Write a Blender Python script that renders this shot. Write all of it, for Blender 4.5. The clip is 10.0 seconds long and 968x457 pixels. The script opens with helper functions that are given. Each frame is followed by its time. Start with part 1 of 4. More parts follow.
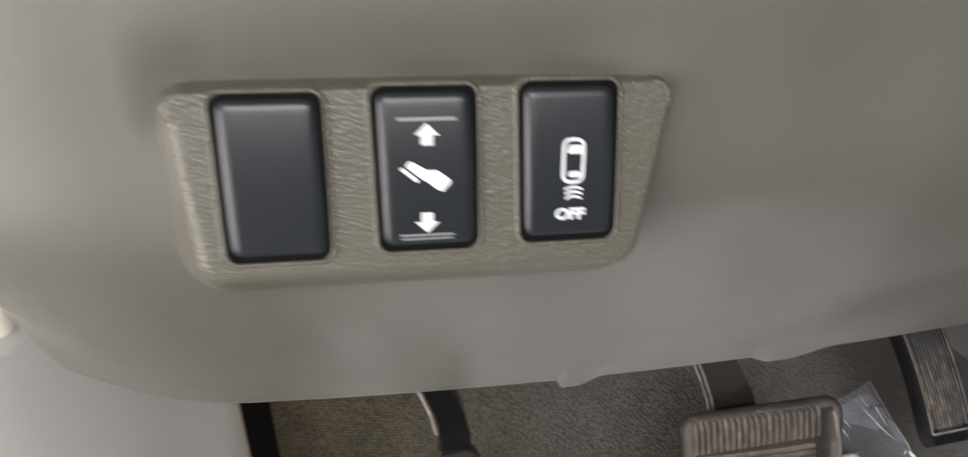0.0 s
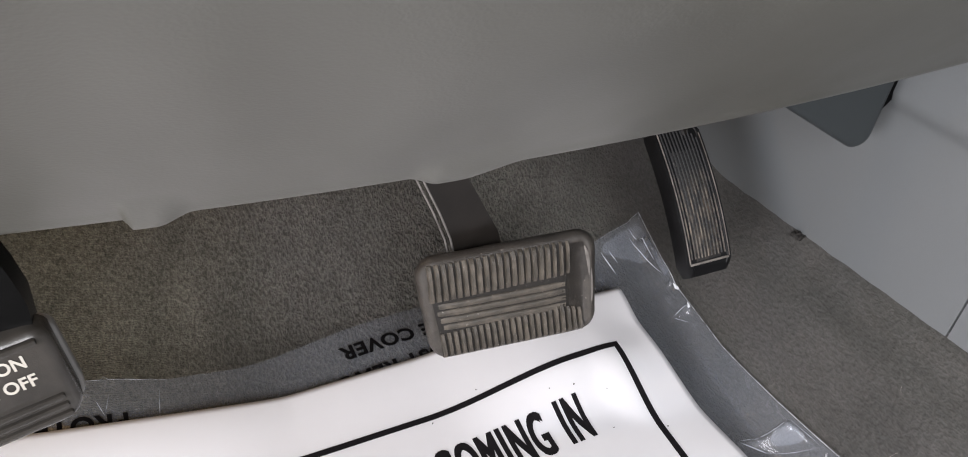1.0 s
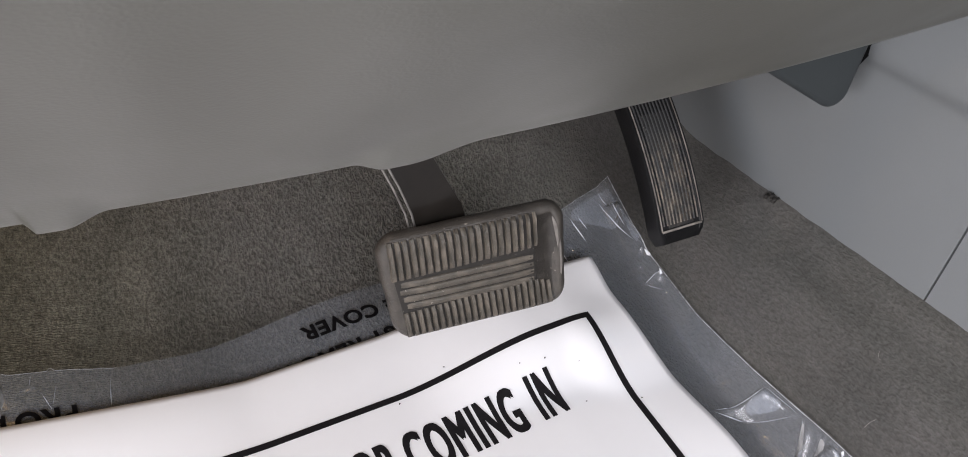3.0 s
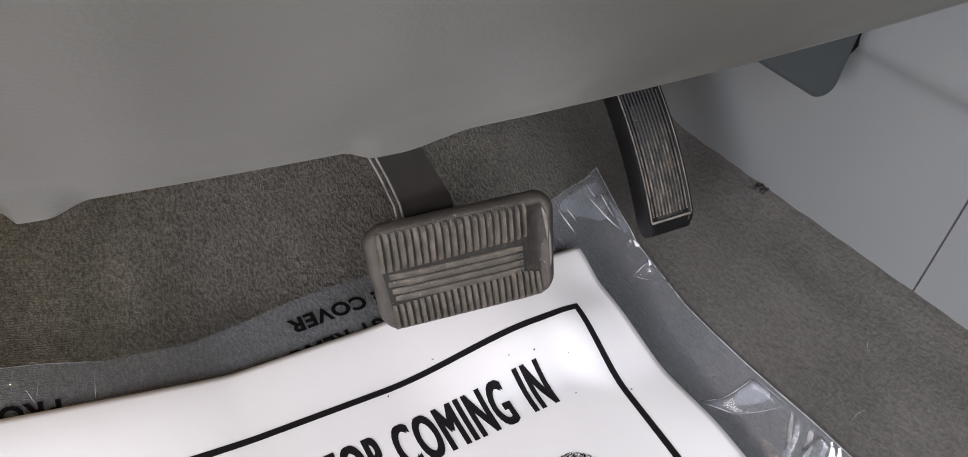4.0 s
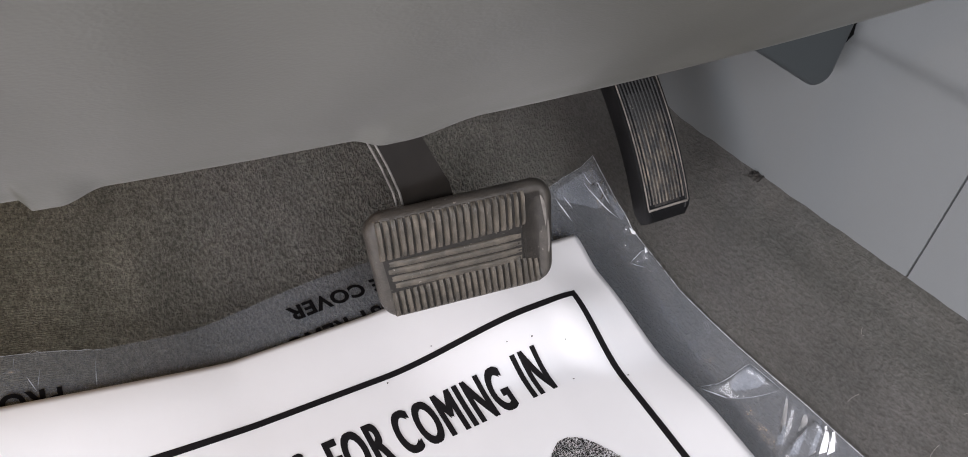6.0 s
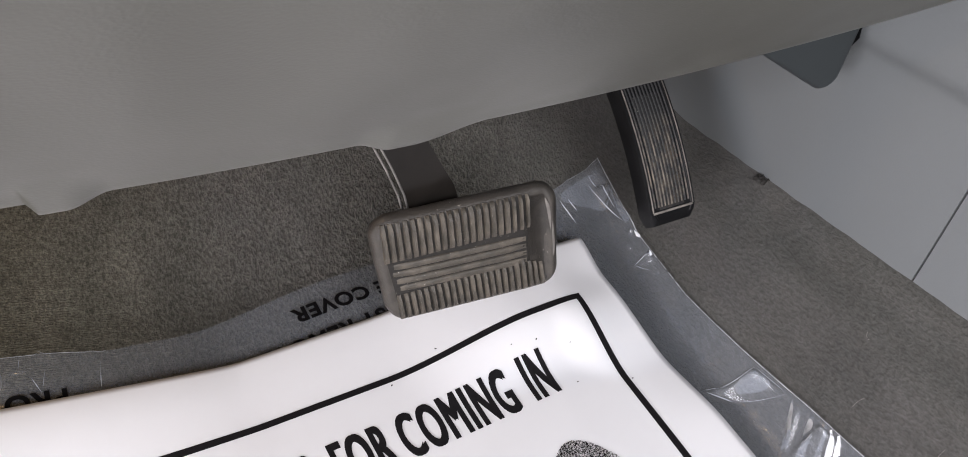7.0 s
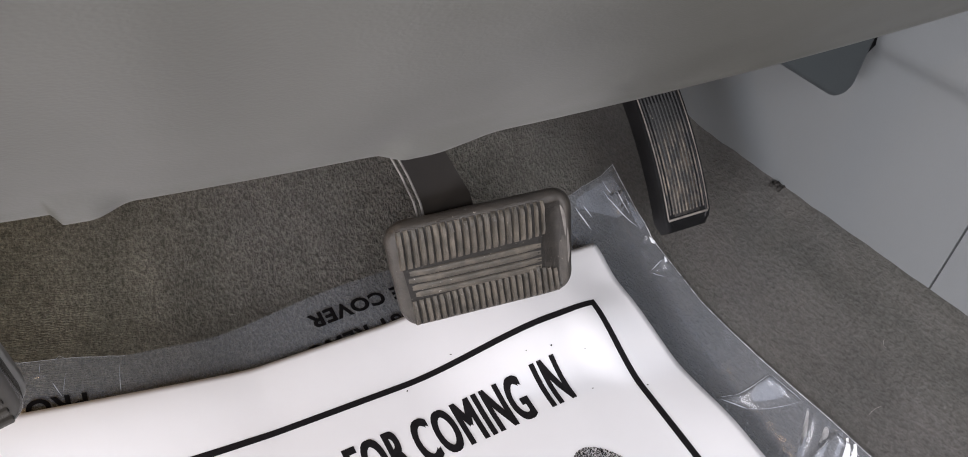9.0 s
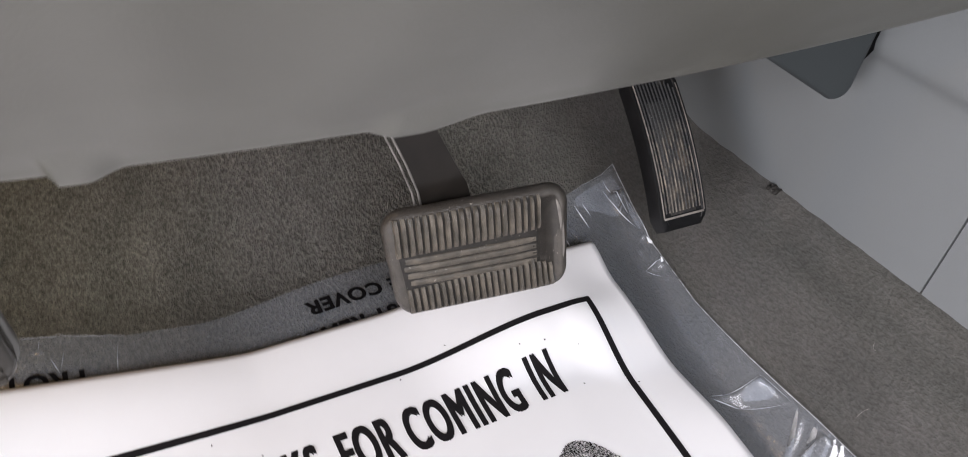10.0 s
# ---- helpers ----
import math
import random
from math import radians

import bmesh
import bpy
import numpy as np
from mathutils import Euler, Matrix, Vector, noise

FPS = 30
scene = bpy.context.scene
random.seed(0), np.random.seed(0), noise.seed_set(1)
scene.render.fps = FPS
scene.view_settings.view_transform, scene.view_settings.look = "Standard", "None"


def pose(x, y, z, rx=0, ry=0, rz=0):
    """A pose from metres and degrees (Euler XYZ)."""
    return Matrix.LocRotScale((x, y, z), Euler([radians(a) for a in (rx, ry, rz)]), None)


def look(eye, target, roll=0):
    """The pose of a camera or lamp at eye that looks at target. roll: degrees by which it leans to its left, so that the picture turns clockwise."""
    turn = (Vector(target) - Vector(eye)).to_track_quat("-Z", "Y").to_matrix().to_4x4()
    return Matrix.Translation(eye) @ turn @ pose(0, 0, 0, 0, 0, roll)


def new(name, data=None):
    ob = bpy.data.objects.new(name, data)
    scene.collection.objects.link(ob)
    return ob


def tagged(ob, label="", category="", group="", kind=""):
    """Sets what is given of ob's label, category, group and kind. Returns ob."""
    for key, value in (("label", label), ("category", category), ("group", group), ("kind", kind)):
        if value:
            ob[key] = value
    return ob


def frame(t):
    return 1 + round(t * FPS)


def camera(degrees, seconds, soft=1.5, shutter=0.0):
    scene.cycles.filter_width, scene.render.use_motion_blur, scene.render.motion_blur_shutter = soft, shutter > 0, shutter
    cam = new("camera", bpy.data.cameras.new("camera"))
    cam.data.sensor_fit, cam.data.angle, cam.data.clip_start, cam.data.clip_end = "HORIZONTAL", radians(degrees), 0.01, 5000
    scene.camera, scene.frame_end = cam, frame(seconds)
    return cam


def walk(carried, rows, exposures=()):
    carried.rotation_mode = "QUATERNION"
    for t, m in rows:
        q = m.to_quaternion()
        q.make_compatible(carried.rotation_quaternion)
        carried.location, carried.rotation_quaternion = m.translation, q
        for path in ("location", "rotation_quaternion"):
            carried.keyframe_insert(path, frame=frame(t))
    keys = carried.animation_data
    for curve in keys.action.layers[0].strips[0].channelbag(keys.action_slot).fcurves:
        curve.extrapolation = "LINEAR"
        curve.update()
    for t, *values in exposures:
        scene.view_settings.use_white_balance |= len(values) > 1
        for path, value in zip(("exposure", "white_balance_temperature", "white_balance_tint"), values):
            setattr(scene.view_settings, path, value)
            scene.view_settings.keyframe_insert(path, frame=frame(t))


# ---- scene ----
cam = camera(59.31, 10.0, soft=0.9, shutter=0.28)
PATH = [
    (0, look((-0.1932, -0.0583, 0.5538), (-0.1520, 0.1989, 0.4049), -1.72)),
    (0.1, look((-0.1815, -0.0503, 0.5443), (-0.1334, 0.2037, 0.3920), -0.94)),
    (0.2, look((-0.1646, -0.0452, 0.5373), (-0.1131, 0.2039, 0.3783), 0.40)),
    (0.3, look((-0.1489, -0.0402, 0.5259), (-0.0889, 0.2051, 0.3639), 0.43)),
    (0.4, look((-0.1355, -0.0363, 0.5185), (-0.0691, 0.2040, 0.3517), 1.18)),
    (0.5, look((-0.1272, -0.0297, 0.5150), (-0.0523, 0.2039, 0.3422), 2.46)),
    (0.6, look((-0.1141, -0.0249, 0.5018), (-0.0321, 0.2040, 0.3261), 3.19)),
    (0.7, look((-0.1075, -0.0174, 0.4931), (-0.0211, 0.2068, 0.3134), 3.99)),
    (0.8, look((-0.1042, -0.0131, 0.4881), (-0.0163, 0.2073, 0.3045), 4.20)),
    (1, look((-0.1016, -0.0025, 0.4847), (-0.0117, 0.2107, 0.2936), 4.54)),
    (1.5, look((-0.0909, 0.0094, 0.4733), (0.0016, 0.2170, 0.2775), 4.74)),
    (2, look((-0.0904, 0.0188, 0.4758), (0.0049, 0.2225, 0.2773), 4.77)),
    (2.5, look((-0.0881, 0.0182, 0.4762), (0.0077, 0.2197, 0.2757), 4.74)),
    (4, look((-0.0885, 0.0218, 0.4721), (0.0119, 0.2183, 0.2689), 5.68)),
    (4.5, look((-0.0870, 0.0211, 0.4704), (0.0150, 0.2158, 0.2663), 6.03)),
    (5, look((-0.0886, 0.0190, 0.4698), (0.0131, 0.2131, 0.2648), 6.05)),
    (5.5, look((-0.0932, 0.0195, 0.4728), (0.0090, 0.2124, 0.2669), 6.14)),
    (7, look((-0.0939, 0.0215, 0.4744), (0.0071, 0.2151, 0.2687), 6.04)),
    (7.5, look((-0.0932, 0.0175, 0.4742), (0.0067, 0.2127, 0.2695), 5.88)),
    (8, look((-0.0938, 0.0191, 0.4747), (0.0055, 0.2144, 0.2697), 5.81)),
    (8.5, look((-0.0936, 0.0185, 0.4760), (0.0039, 0.2147, 0.2710), 5.45)),
    (9, look((-0.0945, 0.0209, 0.4771), (0.0020, 0.2176, 0.2721), 5.14)),
    (9.5, look((-0.0940, 0.0223, 0.4785), (0.0009, 0.2199, 0.2737), 4.71)),
    (9.8, look((-0.0916, 0.0191, 0.4793), (0.0025, 0.2170, 0.2744), 4.52)),
    (9.9, look((-0.0898, 0.0159, 0.4795), (0.0041, 0.2139, 0.2746), 4.76)),
    (10, look((-0.0921, 0.0098, 0.4762), (0.0025, 0.2084, 0.2721), 6.47)),
]
walk(cam, PATH, [(0.0, 0.20, 6850, 15), (0.4, 0.16, 6700, 14), (1.0, 0.16, 6520, 15), (9.6, 0.18, 6480, 16), (10.0, 0.24, 6500, 16)])

# ---- world and lights ----
world = bpy.data.worlds.new("sky")
scene.world = world
world.use_nodes = True
wn = world.node_tree
sky = wn.nodes.new("ShaderNodeTexSky")
sky.sky_type, sky.sun_disc = "NISHITA", False
sky.sun_elevation, sky.sun_rotation = radians(50), radians(250)
wn.links.new(sky.outputs[0], wn.nodes["Background"].inputs[0])
wn.nodes["Background"].inputs[1].default_value = 0.10


def area_lamp(name, eye, target, sx, sy, watts, colour):
    data = bpy.data.lights.new(name, "AREA")
    data.shape, data.size, data.size_y, data.energy, data.color = "RECTANGLE", sx, sy, watts, colour
    ob = new(name, data)
    ob.matrix_world = look(eye, target)
    return ob


# daylight through the open driver's door, and an unseen fill lamp added inside the cabin
area_lamp("door_daylight", (-0.95, -0.30, 0.38), (0.0, 0.30, 0.18), 0.95, 0.62, 18.0, (1.0, 0.985, 0.98))
area_lamp("cabin_fill", (-0.22, -0.85, 1.04), (0.00, 0.34, 0.02), 0.8, 0.5, 21, (0.96, 0.985, 1.0))
footwell = bpy.data.lights.new("footwell_lamp", "POINT")
footwell.energy, footwell.color, footwell.shadow_soft_size = 0.40, (1.0, 0.66, 0.32), 0.008
footwell_ob = new("footwell_lamp", footwell)
footwell_ob.location = (-0.185, 0.43, 0.325)


# ---- materials ----
def material(name, colour, rough=0.6, metal=0.0, vary=0.12, vary_scale=6.0, stain=None, grain=None, bump=0.0,
             grain_scale=900.0, stretch=(1, 1, 1), spec=0.5, kind="noise", coat=0.0):
    """Principled surface with two scales of colour variation and a fine relief."""
    mat = bpy.data.materials.new(name)
    mat.use_nodes = True
    n, l = mat.node_tree.nodes, mat.node_tree.links
    b = n["Principled BSDF"]
    b.inputs["Roughness"].default_value, b.inputs["Metallic"].default_value = rough, metal
    b.inputs["Specular IOR Level"].default_value = spec
    b.inputs["Coat Weight"].default_value = coat
    tc = n.new("ShaderNodeTexCoord")
    mp = n.new("ShaderNodeMapping")
    mp.inputs["Scale"].default_value = stretch
    l.new(tc.outputs["Object"], mp.inputs["Vector"])
    big = n.new("ShaderNodeTexNoise")
    big.inputs["Scale"].default_value, big.inputs["Detail"].default_value = vary_scale, 6
    l.new(mp.outputs[0], big.inputs["Vector"])
    if kind == "cells":
        fine = n.new("ShaderNodeTexVoronoi")
        fine.inputs["Scale"].default_value = grain_scale
        fine_out = fine.outputs["Distance"]
    else:
        fine = n.new("ShaderNodeTexNoise")
        fine.inputs["Scale"].default_value, fine.inputs["Detail"].default_value = grain_scale, 3
        fine_out = fine.outputs[0]
    l.new(mp.outputs[0], fine.inputs["Vector"])
    ramp = n.new("ShaderNodeValToRGB")
    ramp.color_ramp.elements[0].position, ramp.color_ramp.elements[1].position = 0.3, 0.7
    dark = [c * (1 - vary) for c in colour]
    light = stain or [min(1, c * (1 + vary)) for c in colour]
    ramp.color_ramp.elements[0].color, ramp.color_ramp.elements[1].color = (*dark, 1), (*light, 1)
    l.new(big.outputs[0], ramp.inputs[0])
    mix = n.new("ShaderNodeMix")
    mix.data_type, mix.blend_type = "RGBA", "MULTIPLY"
    mix.inputs["Factor"].default_value = grain if grain is not None else 0.15
    l.new(ramp.outputs[0], mix.inputs["A"])
    l.new(fine_out, mix.inputs["B"])
    l.new(mix.outputs["Result"], b.inputs["Base Color"])
    if bump:
        bp = n.new("ShaderNodeBump")
        bp.inputs["Strength"].default_value, bp.inputs["Distance"].default_value = bump, 0.001
        l.new(fine_out, bp.inputs["Height"])
        l.new(bp.outputs[0], b.inputs["Normal"])
    return mat


def vinyl_material(name, colour, rough, grain, wave, spec):
    """Moulded vinyl: leather-like cells, long soft waves, faint smudges that change the gloss."""
    mat = bpy.data.materials.new(name)
    mat.use_nodes = True
    n, l = mat.node_tree.nodes, mat.node_tree.links
    b = n["Principled BSDF"]
    b.inputs["Specular IOR Level"].default_value = spec
    tc = n.new("ShaderNodeTexCoord")

    def mapped(scale):
        mp = n.new("ShaderNodeMapping")
        mp.inputs["Scale"].default_value = scale
        l.new(tc.outputs["Object"], mp.inputs["Vector"])
        return mp.outputs[0]

    def tex(scale, stretch, detail):
        t = n.new("ShaderNodeTexNoise")
        t.inputs["Scale"].default_value, t.inputs["Detail"].default_value = scale, detail
        l.new(mapped(stretch), t.inputs["Vector"])
        return t.outputs[0]

    def spread(src, lo, hi, to_lo, to_hi):
        r = n.new("ShaderNodeMapRange")
        for key, value in (("From Min", lo), ("From Max", hi), ("To Min", to_lo), ("To Max", to_hi)):
            r.inputs[key].default_value = value
        l.new(src, r.inputs["Value"])
        return r.outputs[0]

    cells = n.new("ShaderNodeTexVoronoi")
    cells.feature = "SMOOTH_F1"
    cells.inputs["Scale"].default_value, cells.inputs["Smoothness"].default_value = 1150, 0.5
    warp, add = tex(260, (1, 1, 1), 2), n.new("ShaderNodeVectorMath")
    add.operation = "MULTIPLY_ADD"
    add.inputs[1].default_value = (0.0016, 0.0016, 0.0016)
    l.new(warp, add.inputs[0])
    l.new(mapped((0.80, 1.0, 1.10)), add.inputs[2])
    l.new(add.outputs[0], cells.inputs["Vector"])
    smudge, tone = tex(16, (1, 1, 0.45), 4), tex(9, (1, 1, 1), 5)
    mix = n.new("ShaderNodeMix")
    mix.data_type = "RGBA"
    l.new(spread(tone, 0.3, 0.7, 0.0, 1.0), mix.inputs["Factor"])
    mix.inputs["A"].default_value, mix.inputs["B"].default_value = (*[c * 0.93 for c in colour], 1), (*[c * 1.07 for c in colour], 1)
    l.new(mix.outputs["Result"], b.inputs["Base Color"])
    l.new(spread(smudge, 0.3, 0.7, rough - 0.06, rough + 0.07), b.inputs["Roughness"])
    waves, fine = n.new("ShaderNodeBump"), n.new("ShaderNodeBump")
    waves.inputs["Strength"].default_value, waves.inputs["Distance"].default_value = wave, 0.010
    l.new(tex(15, (1, 1, 0.12), 1), waves.inputs["Height"])
    fine.inputs["Strength"].default_value, fine.inputs["Distance"].default_value = grain, 0.0006
    l.new(cells.outputs["Distance"], fine.inputs["Height"])
    l.new(waves.outputs[0], fine.inputs["Normal"])
    l.new(fine.outputs[0], b.inputs["Normal"])
    return mat


M_DASH = vinyl_material("dash_vinyl", (0.068, 0.0668, 0.0575), 0.40, 0.05, 0.45, 0.75)
M_BEZEL = vinyl_material("switch_panel_vinyl", (0.060, 0.0575, 0.0440), 0.40, 0.42, 0.0, 0.42)
# black for gaps and recesses; their shade is put into the colour
M_BLACK = material("shade_black", (0.003, 0.003, 0.003), 0.7, vary=0.2, spec=0.05)
M_SWITCH = material("switch_plastic", (0.011, 0.0135, 0.016), 0.33, vary=0.06, grain_scale=2500, bump=0.05, spec=0.35)
M_MARK = material("white_marking", (0.46, 0.48, 0.50), 0.5, vary=0.02, grain=0.0)
M_FAINT = material("faint_marking", (0.15, 0.155, 0.16), 0.45, vary=0.05, grain=0.0)
M_CREAM = material("cream_lettering", (0.52, 0.49, 0.43), 0.6, vary=0.08, vary_scale=300, grain=0.1)
def dusty_material(name, base, dust, amount, rough, patch_scale=70, below=None, speck=(0.34, 0.31, 0.27)):
    """Worn rubber: brown dust in patches, pale specks and fine scuffs."""
    mat = bpy.data.materials.new(name)
    mat.use_nodes = True
    n, l = mat.node_tree.nodes, mat.node_tree.links
    b = n["Principled BSDF"]
    b.inputs["Specular IOR Level"].default_value = 0.4
    tc = n.new("ShaderNodeTexCoord")
    info = n.new("ShaderNodeObjectInfo")
    off = n.new("ShaderNodeVectorMath")
    off.operation = "ADD"
    l.new(tc.outputs["Object"], off.inputs[0])
    l.new(info.outputs["Random"], off.inputs[1])

    def tex(scale, lo, hi, detail=4):
        t, r = n.new("ShaderNodeTexNoise"), n.new("ShaderNodeMapRange")
        t.inputs["Scale"].default_value, t.inputs["Detail"].default_value, t.inputs["Roughness"].default_value = scale, detail, 0.65
        r.inputs["From Min"].default_value, r.inputs["From Max"].default_value = lo, hi
        l.new(off.outputs[0], t.inputs["Vector"])
        l.new(t.outputs[0], r.inputs["Value"])
        return r.outputs[0]

    def blend(f, a, c):
        m = n.new("ShaderNodeMix")
        m.data_type = "RGBA"
        l.new(f, m.inputs["Factor"])
        for sock, v in (("A", a), ("B", c)):
            if isinstance(v, tuple):
                m.inputs[sock].default_value = (*v, 1)
            else:
                l.new(v, m.inputs[sock])
        return m.outputs["Result"]

    fine, patch, dots = tex(900, 0.3, 0.75), tex(patch_scale, 0.62 - amount, 1.0 - amount * 0.6), tex(520, 0.70, 0.78, 2)
    if below is not None:
        sep, cut, both = n.new("ShaderNodeSeparateXYZ"), n.new("ShaderNodeMapRange"), n.new("ShaderNodeMath")
        l.new(tc.outputs["Object"], sep.inputs[0])
        cut.inputs["From Min"].default_value, cut.inputs["From Max"].default_value = below + 0.010, below - 0.006
        l.new(sep.outputs["Z"], cut.inputs["Value"])
        both.operation = "MULTIPLY"
        l.new(patch, both.inputs[0])
        l.new(cut.outputs[0], both.inputs[1])
        patch = both.outputs[0]
    colour = blend(patch, base, dust)
    colour = blend(dots, colour, speck)
    l.new(colour, b.inputs["Base Color"])
    rr = n.new("ShaderNodeMapRange")
    rr.inputs["To Min"].default_value, rr.inputs["To Max"].default_value = rough, 0.8
    l.new(patch, rr.inputs["Value"])
    l.new(rr.outputs[0], b.inputs["Roughness"])
    bp = n.new("ShaderNodeBump")
    bp.inputs["Strength"].default_value, bp.inputs["Distance"].default_value = 0.35, 0.001
    l.new(fine, bp.inputs["Height"])
    l.new(bp.outputs[0], b.inputs["Normal"])
    return mat


M_RUBBER = dusty_material("worn_rubber", (0.043, 0.038, 0.033), (0.098, 0.086, 0.072), 0.18, 0.32)
# dusty groove floor, with the shade between ribs put into its dark colour
M_GROOVE = dusty_material("groove_dust_shade", (0.014, 0.012, 0.010), (0.045, 0.038, 0.030), 0.10, 0.6, 90)
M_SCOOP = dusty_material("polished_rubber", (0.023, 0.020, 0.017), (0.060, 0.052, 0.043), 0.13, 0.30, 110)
M_RIB = dusty_material("dusty_rib", (0.058, 0.051, 0.042), (0.165, 0.138, 0.108), 0.22, 0.33, 80)
M_PALE_EDGE = material("pale_edge", (0.18, 0.165, 0.15), 0.4, vary=0.4, vary_scale=140)
M_BACKING = material("grey_backing", (0.20, 0.195, 0.185), 0.45, vary=0.15, vary_scale=60)
M_PARK = material("parking_pedal_rubber", (0.040, 0.036, 0.031), 0.27, vary=0.3, vary_scale=60, grain_scale=1500, bump=0.1)
M_ARM = material("black_painted_steel", (0.014, 0.0118, 0.0100), 0.32, vary=0.35, vary_scale=40, spec=0.30, grain_scale=1200, bump=0.05)
M_ARM_GLOSS = material("glossy_black_paint", (0.004, 0.004, 0.004), 0.25, vary=0.3, vary_scale=40, spec=0.14)
M_EDGE = material("bare_steel_edge", (0.40, 0.38, 0.36), 0.42, metal=0.8, vary=0.35, vary_scale=120)
M_ACC = material("accelerator_plastic", (0.006, 0.006, 0.0065), 0.42, vary=0.3, vary_scale=60, grain_scale=1200, bump=0.1, spec=0.2)
M_ACC_RIB = dusty_material("scuffed_rib", (0.050, 0.050, 0.052), (0.40, 0.34, 0.27), 0.19, 0.28, 95, below=0.006)
M_TREAD = dusty_material("trodden_dust", (0.008, 0.008, 0.008), (0.125, 0.098, 0.074), 0.18, 0.5, 120, below=0.004)
M_ACC_RIM = material("worn_rim", (0.16, 0.145, 0.13), 0.45, vary=0.5, vary_scale=90)
M_CONSOLE = material("console_plastic", (0.150, 0.160, 0.165), 0.55, vary=0.05, kind="cells", grain_scale=900, bump=0.035, grain=0.03)
M_DUCT = material("duct_plastic", (0.026, 0.031, 0.033), 0.5, vary=0.05, grain_scale=900, bump=0.1)
M_KICK = material("kick_panel_plastic", (0.31, 0.305, 0.29), 0.55, vary=0.04, kind="cells", grain_scale=900, bump=0.03, grain=0.03)
M_DOOR = material("door_trim", (0.62, 0.60, 0.52), 0.5, vary=0.04)
M_PLAIN = material("cabin_lining", (0.22, 0.215, 0.205), 0.8, vary=0.06)
M_INK = material("black_ink", (0.012, 0.011, 0.012), 0.7, vary=0.2, vary_scale=400, spec=0.1)
M_PRINT = material("film_ink", (0.006, 0.0055, 0.006), 0.7, vary=0.2, vary_scale=400, spec=0.04)
M_SPECK = material("dark_debris", (0.012, 0.010, 0.008), 0.8)


def carpet_material():
    """Cut pile: tufts a few millimetres wide that lean along one way, worn paler in patches."""
    mat = bpy.data.materials.new("carpet")
    mat.use_nodes = True
    n, l = mat.node_tree.nodes, mat.node_tree.links
    b = n["Principled BSDF"]
    b.inputs["Roughness"].default_value, b.inputs["Specular IOR Level"].default_value = 0.95, 0.15
    b.inputs["Sheen Weight"].default_value = 0.05
    tc, mp = n.new("ShaderNodeTexCoord"), n.new("ShaderNodeMapping")
    mp.inputs["Scale"].default_value, mp.inputs["Rotation"].default_value = (1.15, 0.58, 1), (0, 0, radians(14))
    l.new(tc.outputs["Object"], mp.inputs["Vector"])

    def tex(scale, detail, rough=0.6):
        t = n.new("ShaderNodeTexNoise")
        t.inputs["Scale"].default_value, t.inputs["Detail"].default_value, t.inputs["Roughness"].default_value = scale, detail, rough
        l.new(mp.outputs[0], t.inputs["Vector"])
        return t.outputs[0]

    def ramp(src, lo, hi, c0, c1):
        r = n.new("ShaderNodeValToRGB")
        r.color_ramp.elements[0].position, r.color_ramp.elements[1].position = lo, hi
        r.color_ramp.elements[0].color, r.color_ramp.elements[1].color = (*c0, 1), (*c1, 1)
        l.new(src, r.inputs[0])
        return r.outputs[0]

    def times(a, c):
        m = n.new("ShaderNodeMix")
        m.data_type, m.blend_type = "RGBA", "MULTIPLY"
        m.inputs["Factor"].default_value = 1.0
        l.new(a, m.inputs["A"])
        l.new(c, m.inputs["B"])
        return m.outputs["Result"]

    tuft, pit, wear, mottle, hue = tex(900, 3, 0.7), tex(400, 2, 0.6), tex(7, 4), tex(60, 3), tex(110, 3)
    colour = ramp(wear, 0.35, 0.68, (0.130, 0.125, 0.115), (0.178, 0.170, 0.158))
    colour = times(colour, ramp(mottle, 0.3, 0.7, (0.94, 0.94, 0.93), (1.04, 1.04, 1.04)))
    band = n.new("ShaderNodeMapping")
    band.inputs["Scale"].default_value, band.inputs["Rotation"].default_value = (1.0, 0.30, 1.0), (0, 0, radians(-24))
    l.new(tc.outputs["Object"], band.inputs["Vector"])

    def brushed(scale, detail):
        t = n.new("ShaderNodeTexNoise")
        t.inputs["Scale"].default_value, t.inputs["Detail"].default_value = scale, detail
        l.new(band.outputs[0], t.inputs["Vector"])
        return t.outputs[0]

    colour = times(colour, ramp(brushed(30, 3), 0.32, 0.68, (0.84, 0.855, 0.84), (1.14, 1.13, 1.12)))
    colour = times(colour, ramp(brushed(9, 2), 0.35, 0.65, (0.985, 1.0, 0.975), (1.015, 1.0, 1.01)))
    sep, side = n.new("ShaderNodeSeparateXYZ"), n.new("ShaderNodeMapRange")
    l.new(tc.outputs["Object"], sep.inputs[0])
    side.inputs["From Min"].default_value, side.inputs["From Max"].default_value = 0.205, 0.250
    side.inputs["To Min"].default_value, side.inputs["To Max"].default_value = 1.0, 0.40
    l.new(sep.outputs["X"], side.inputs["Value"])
    worn, flat = n.new("ShaderNodeMapRange"), n.new("ShaderNodeMix")
    worn.inputs["From Min"].default_value, worn.inputs["From Max"].default_value, worn.inputs["To Max"].default_value = 0.13, 0.215, 0.62
    l.new(sep.outputs["X"], worn.inputs["Value"])
    flat.data_type = "RGBA"
    l.new(worn.outputs[0], flat.inputs["Factor"])
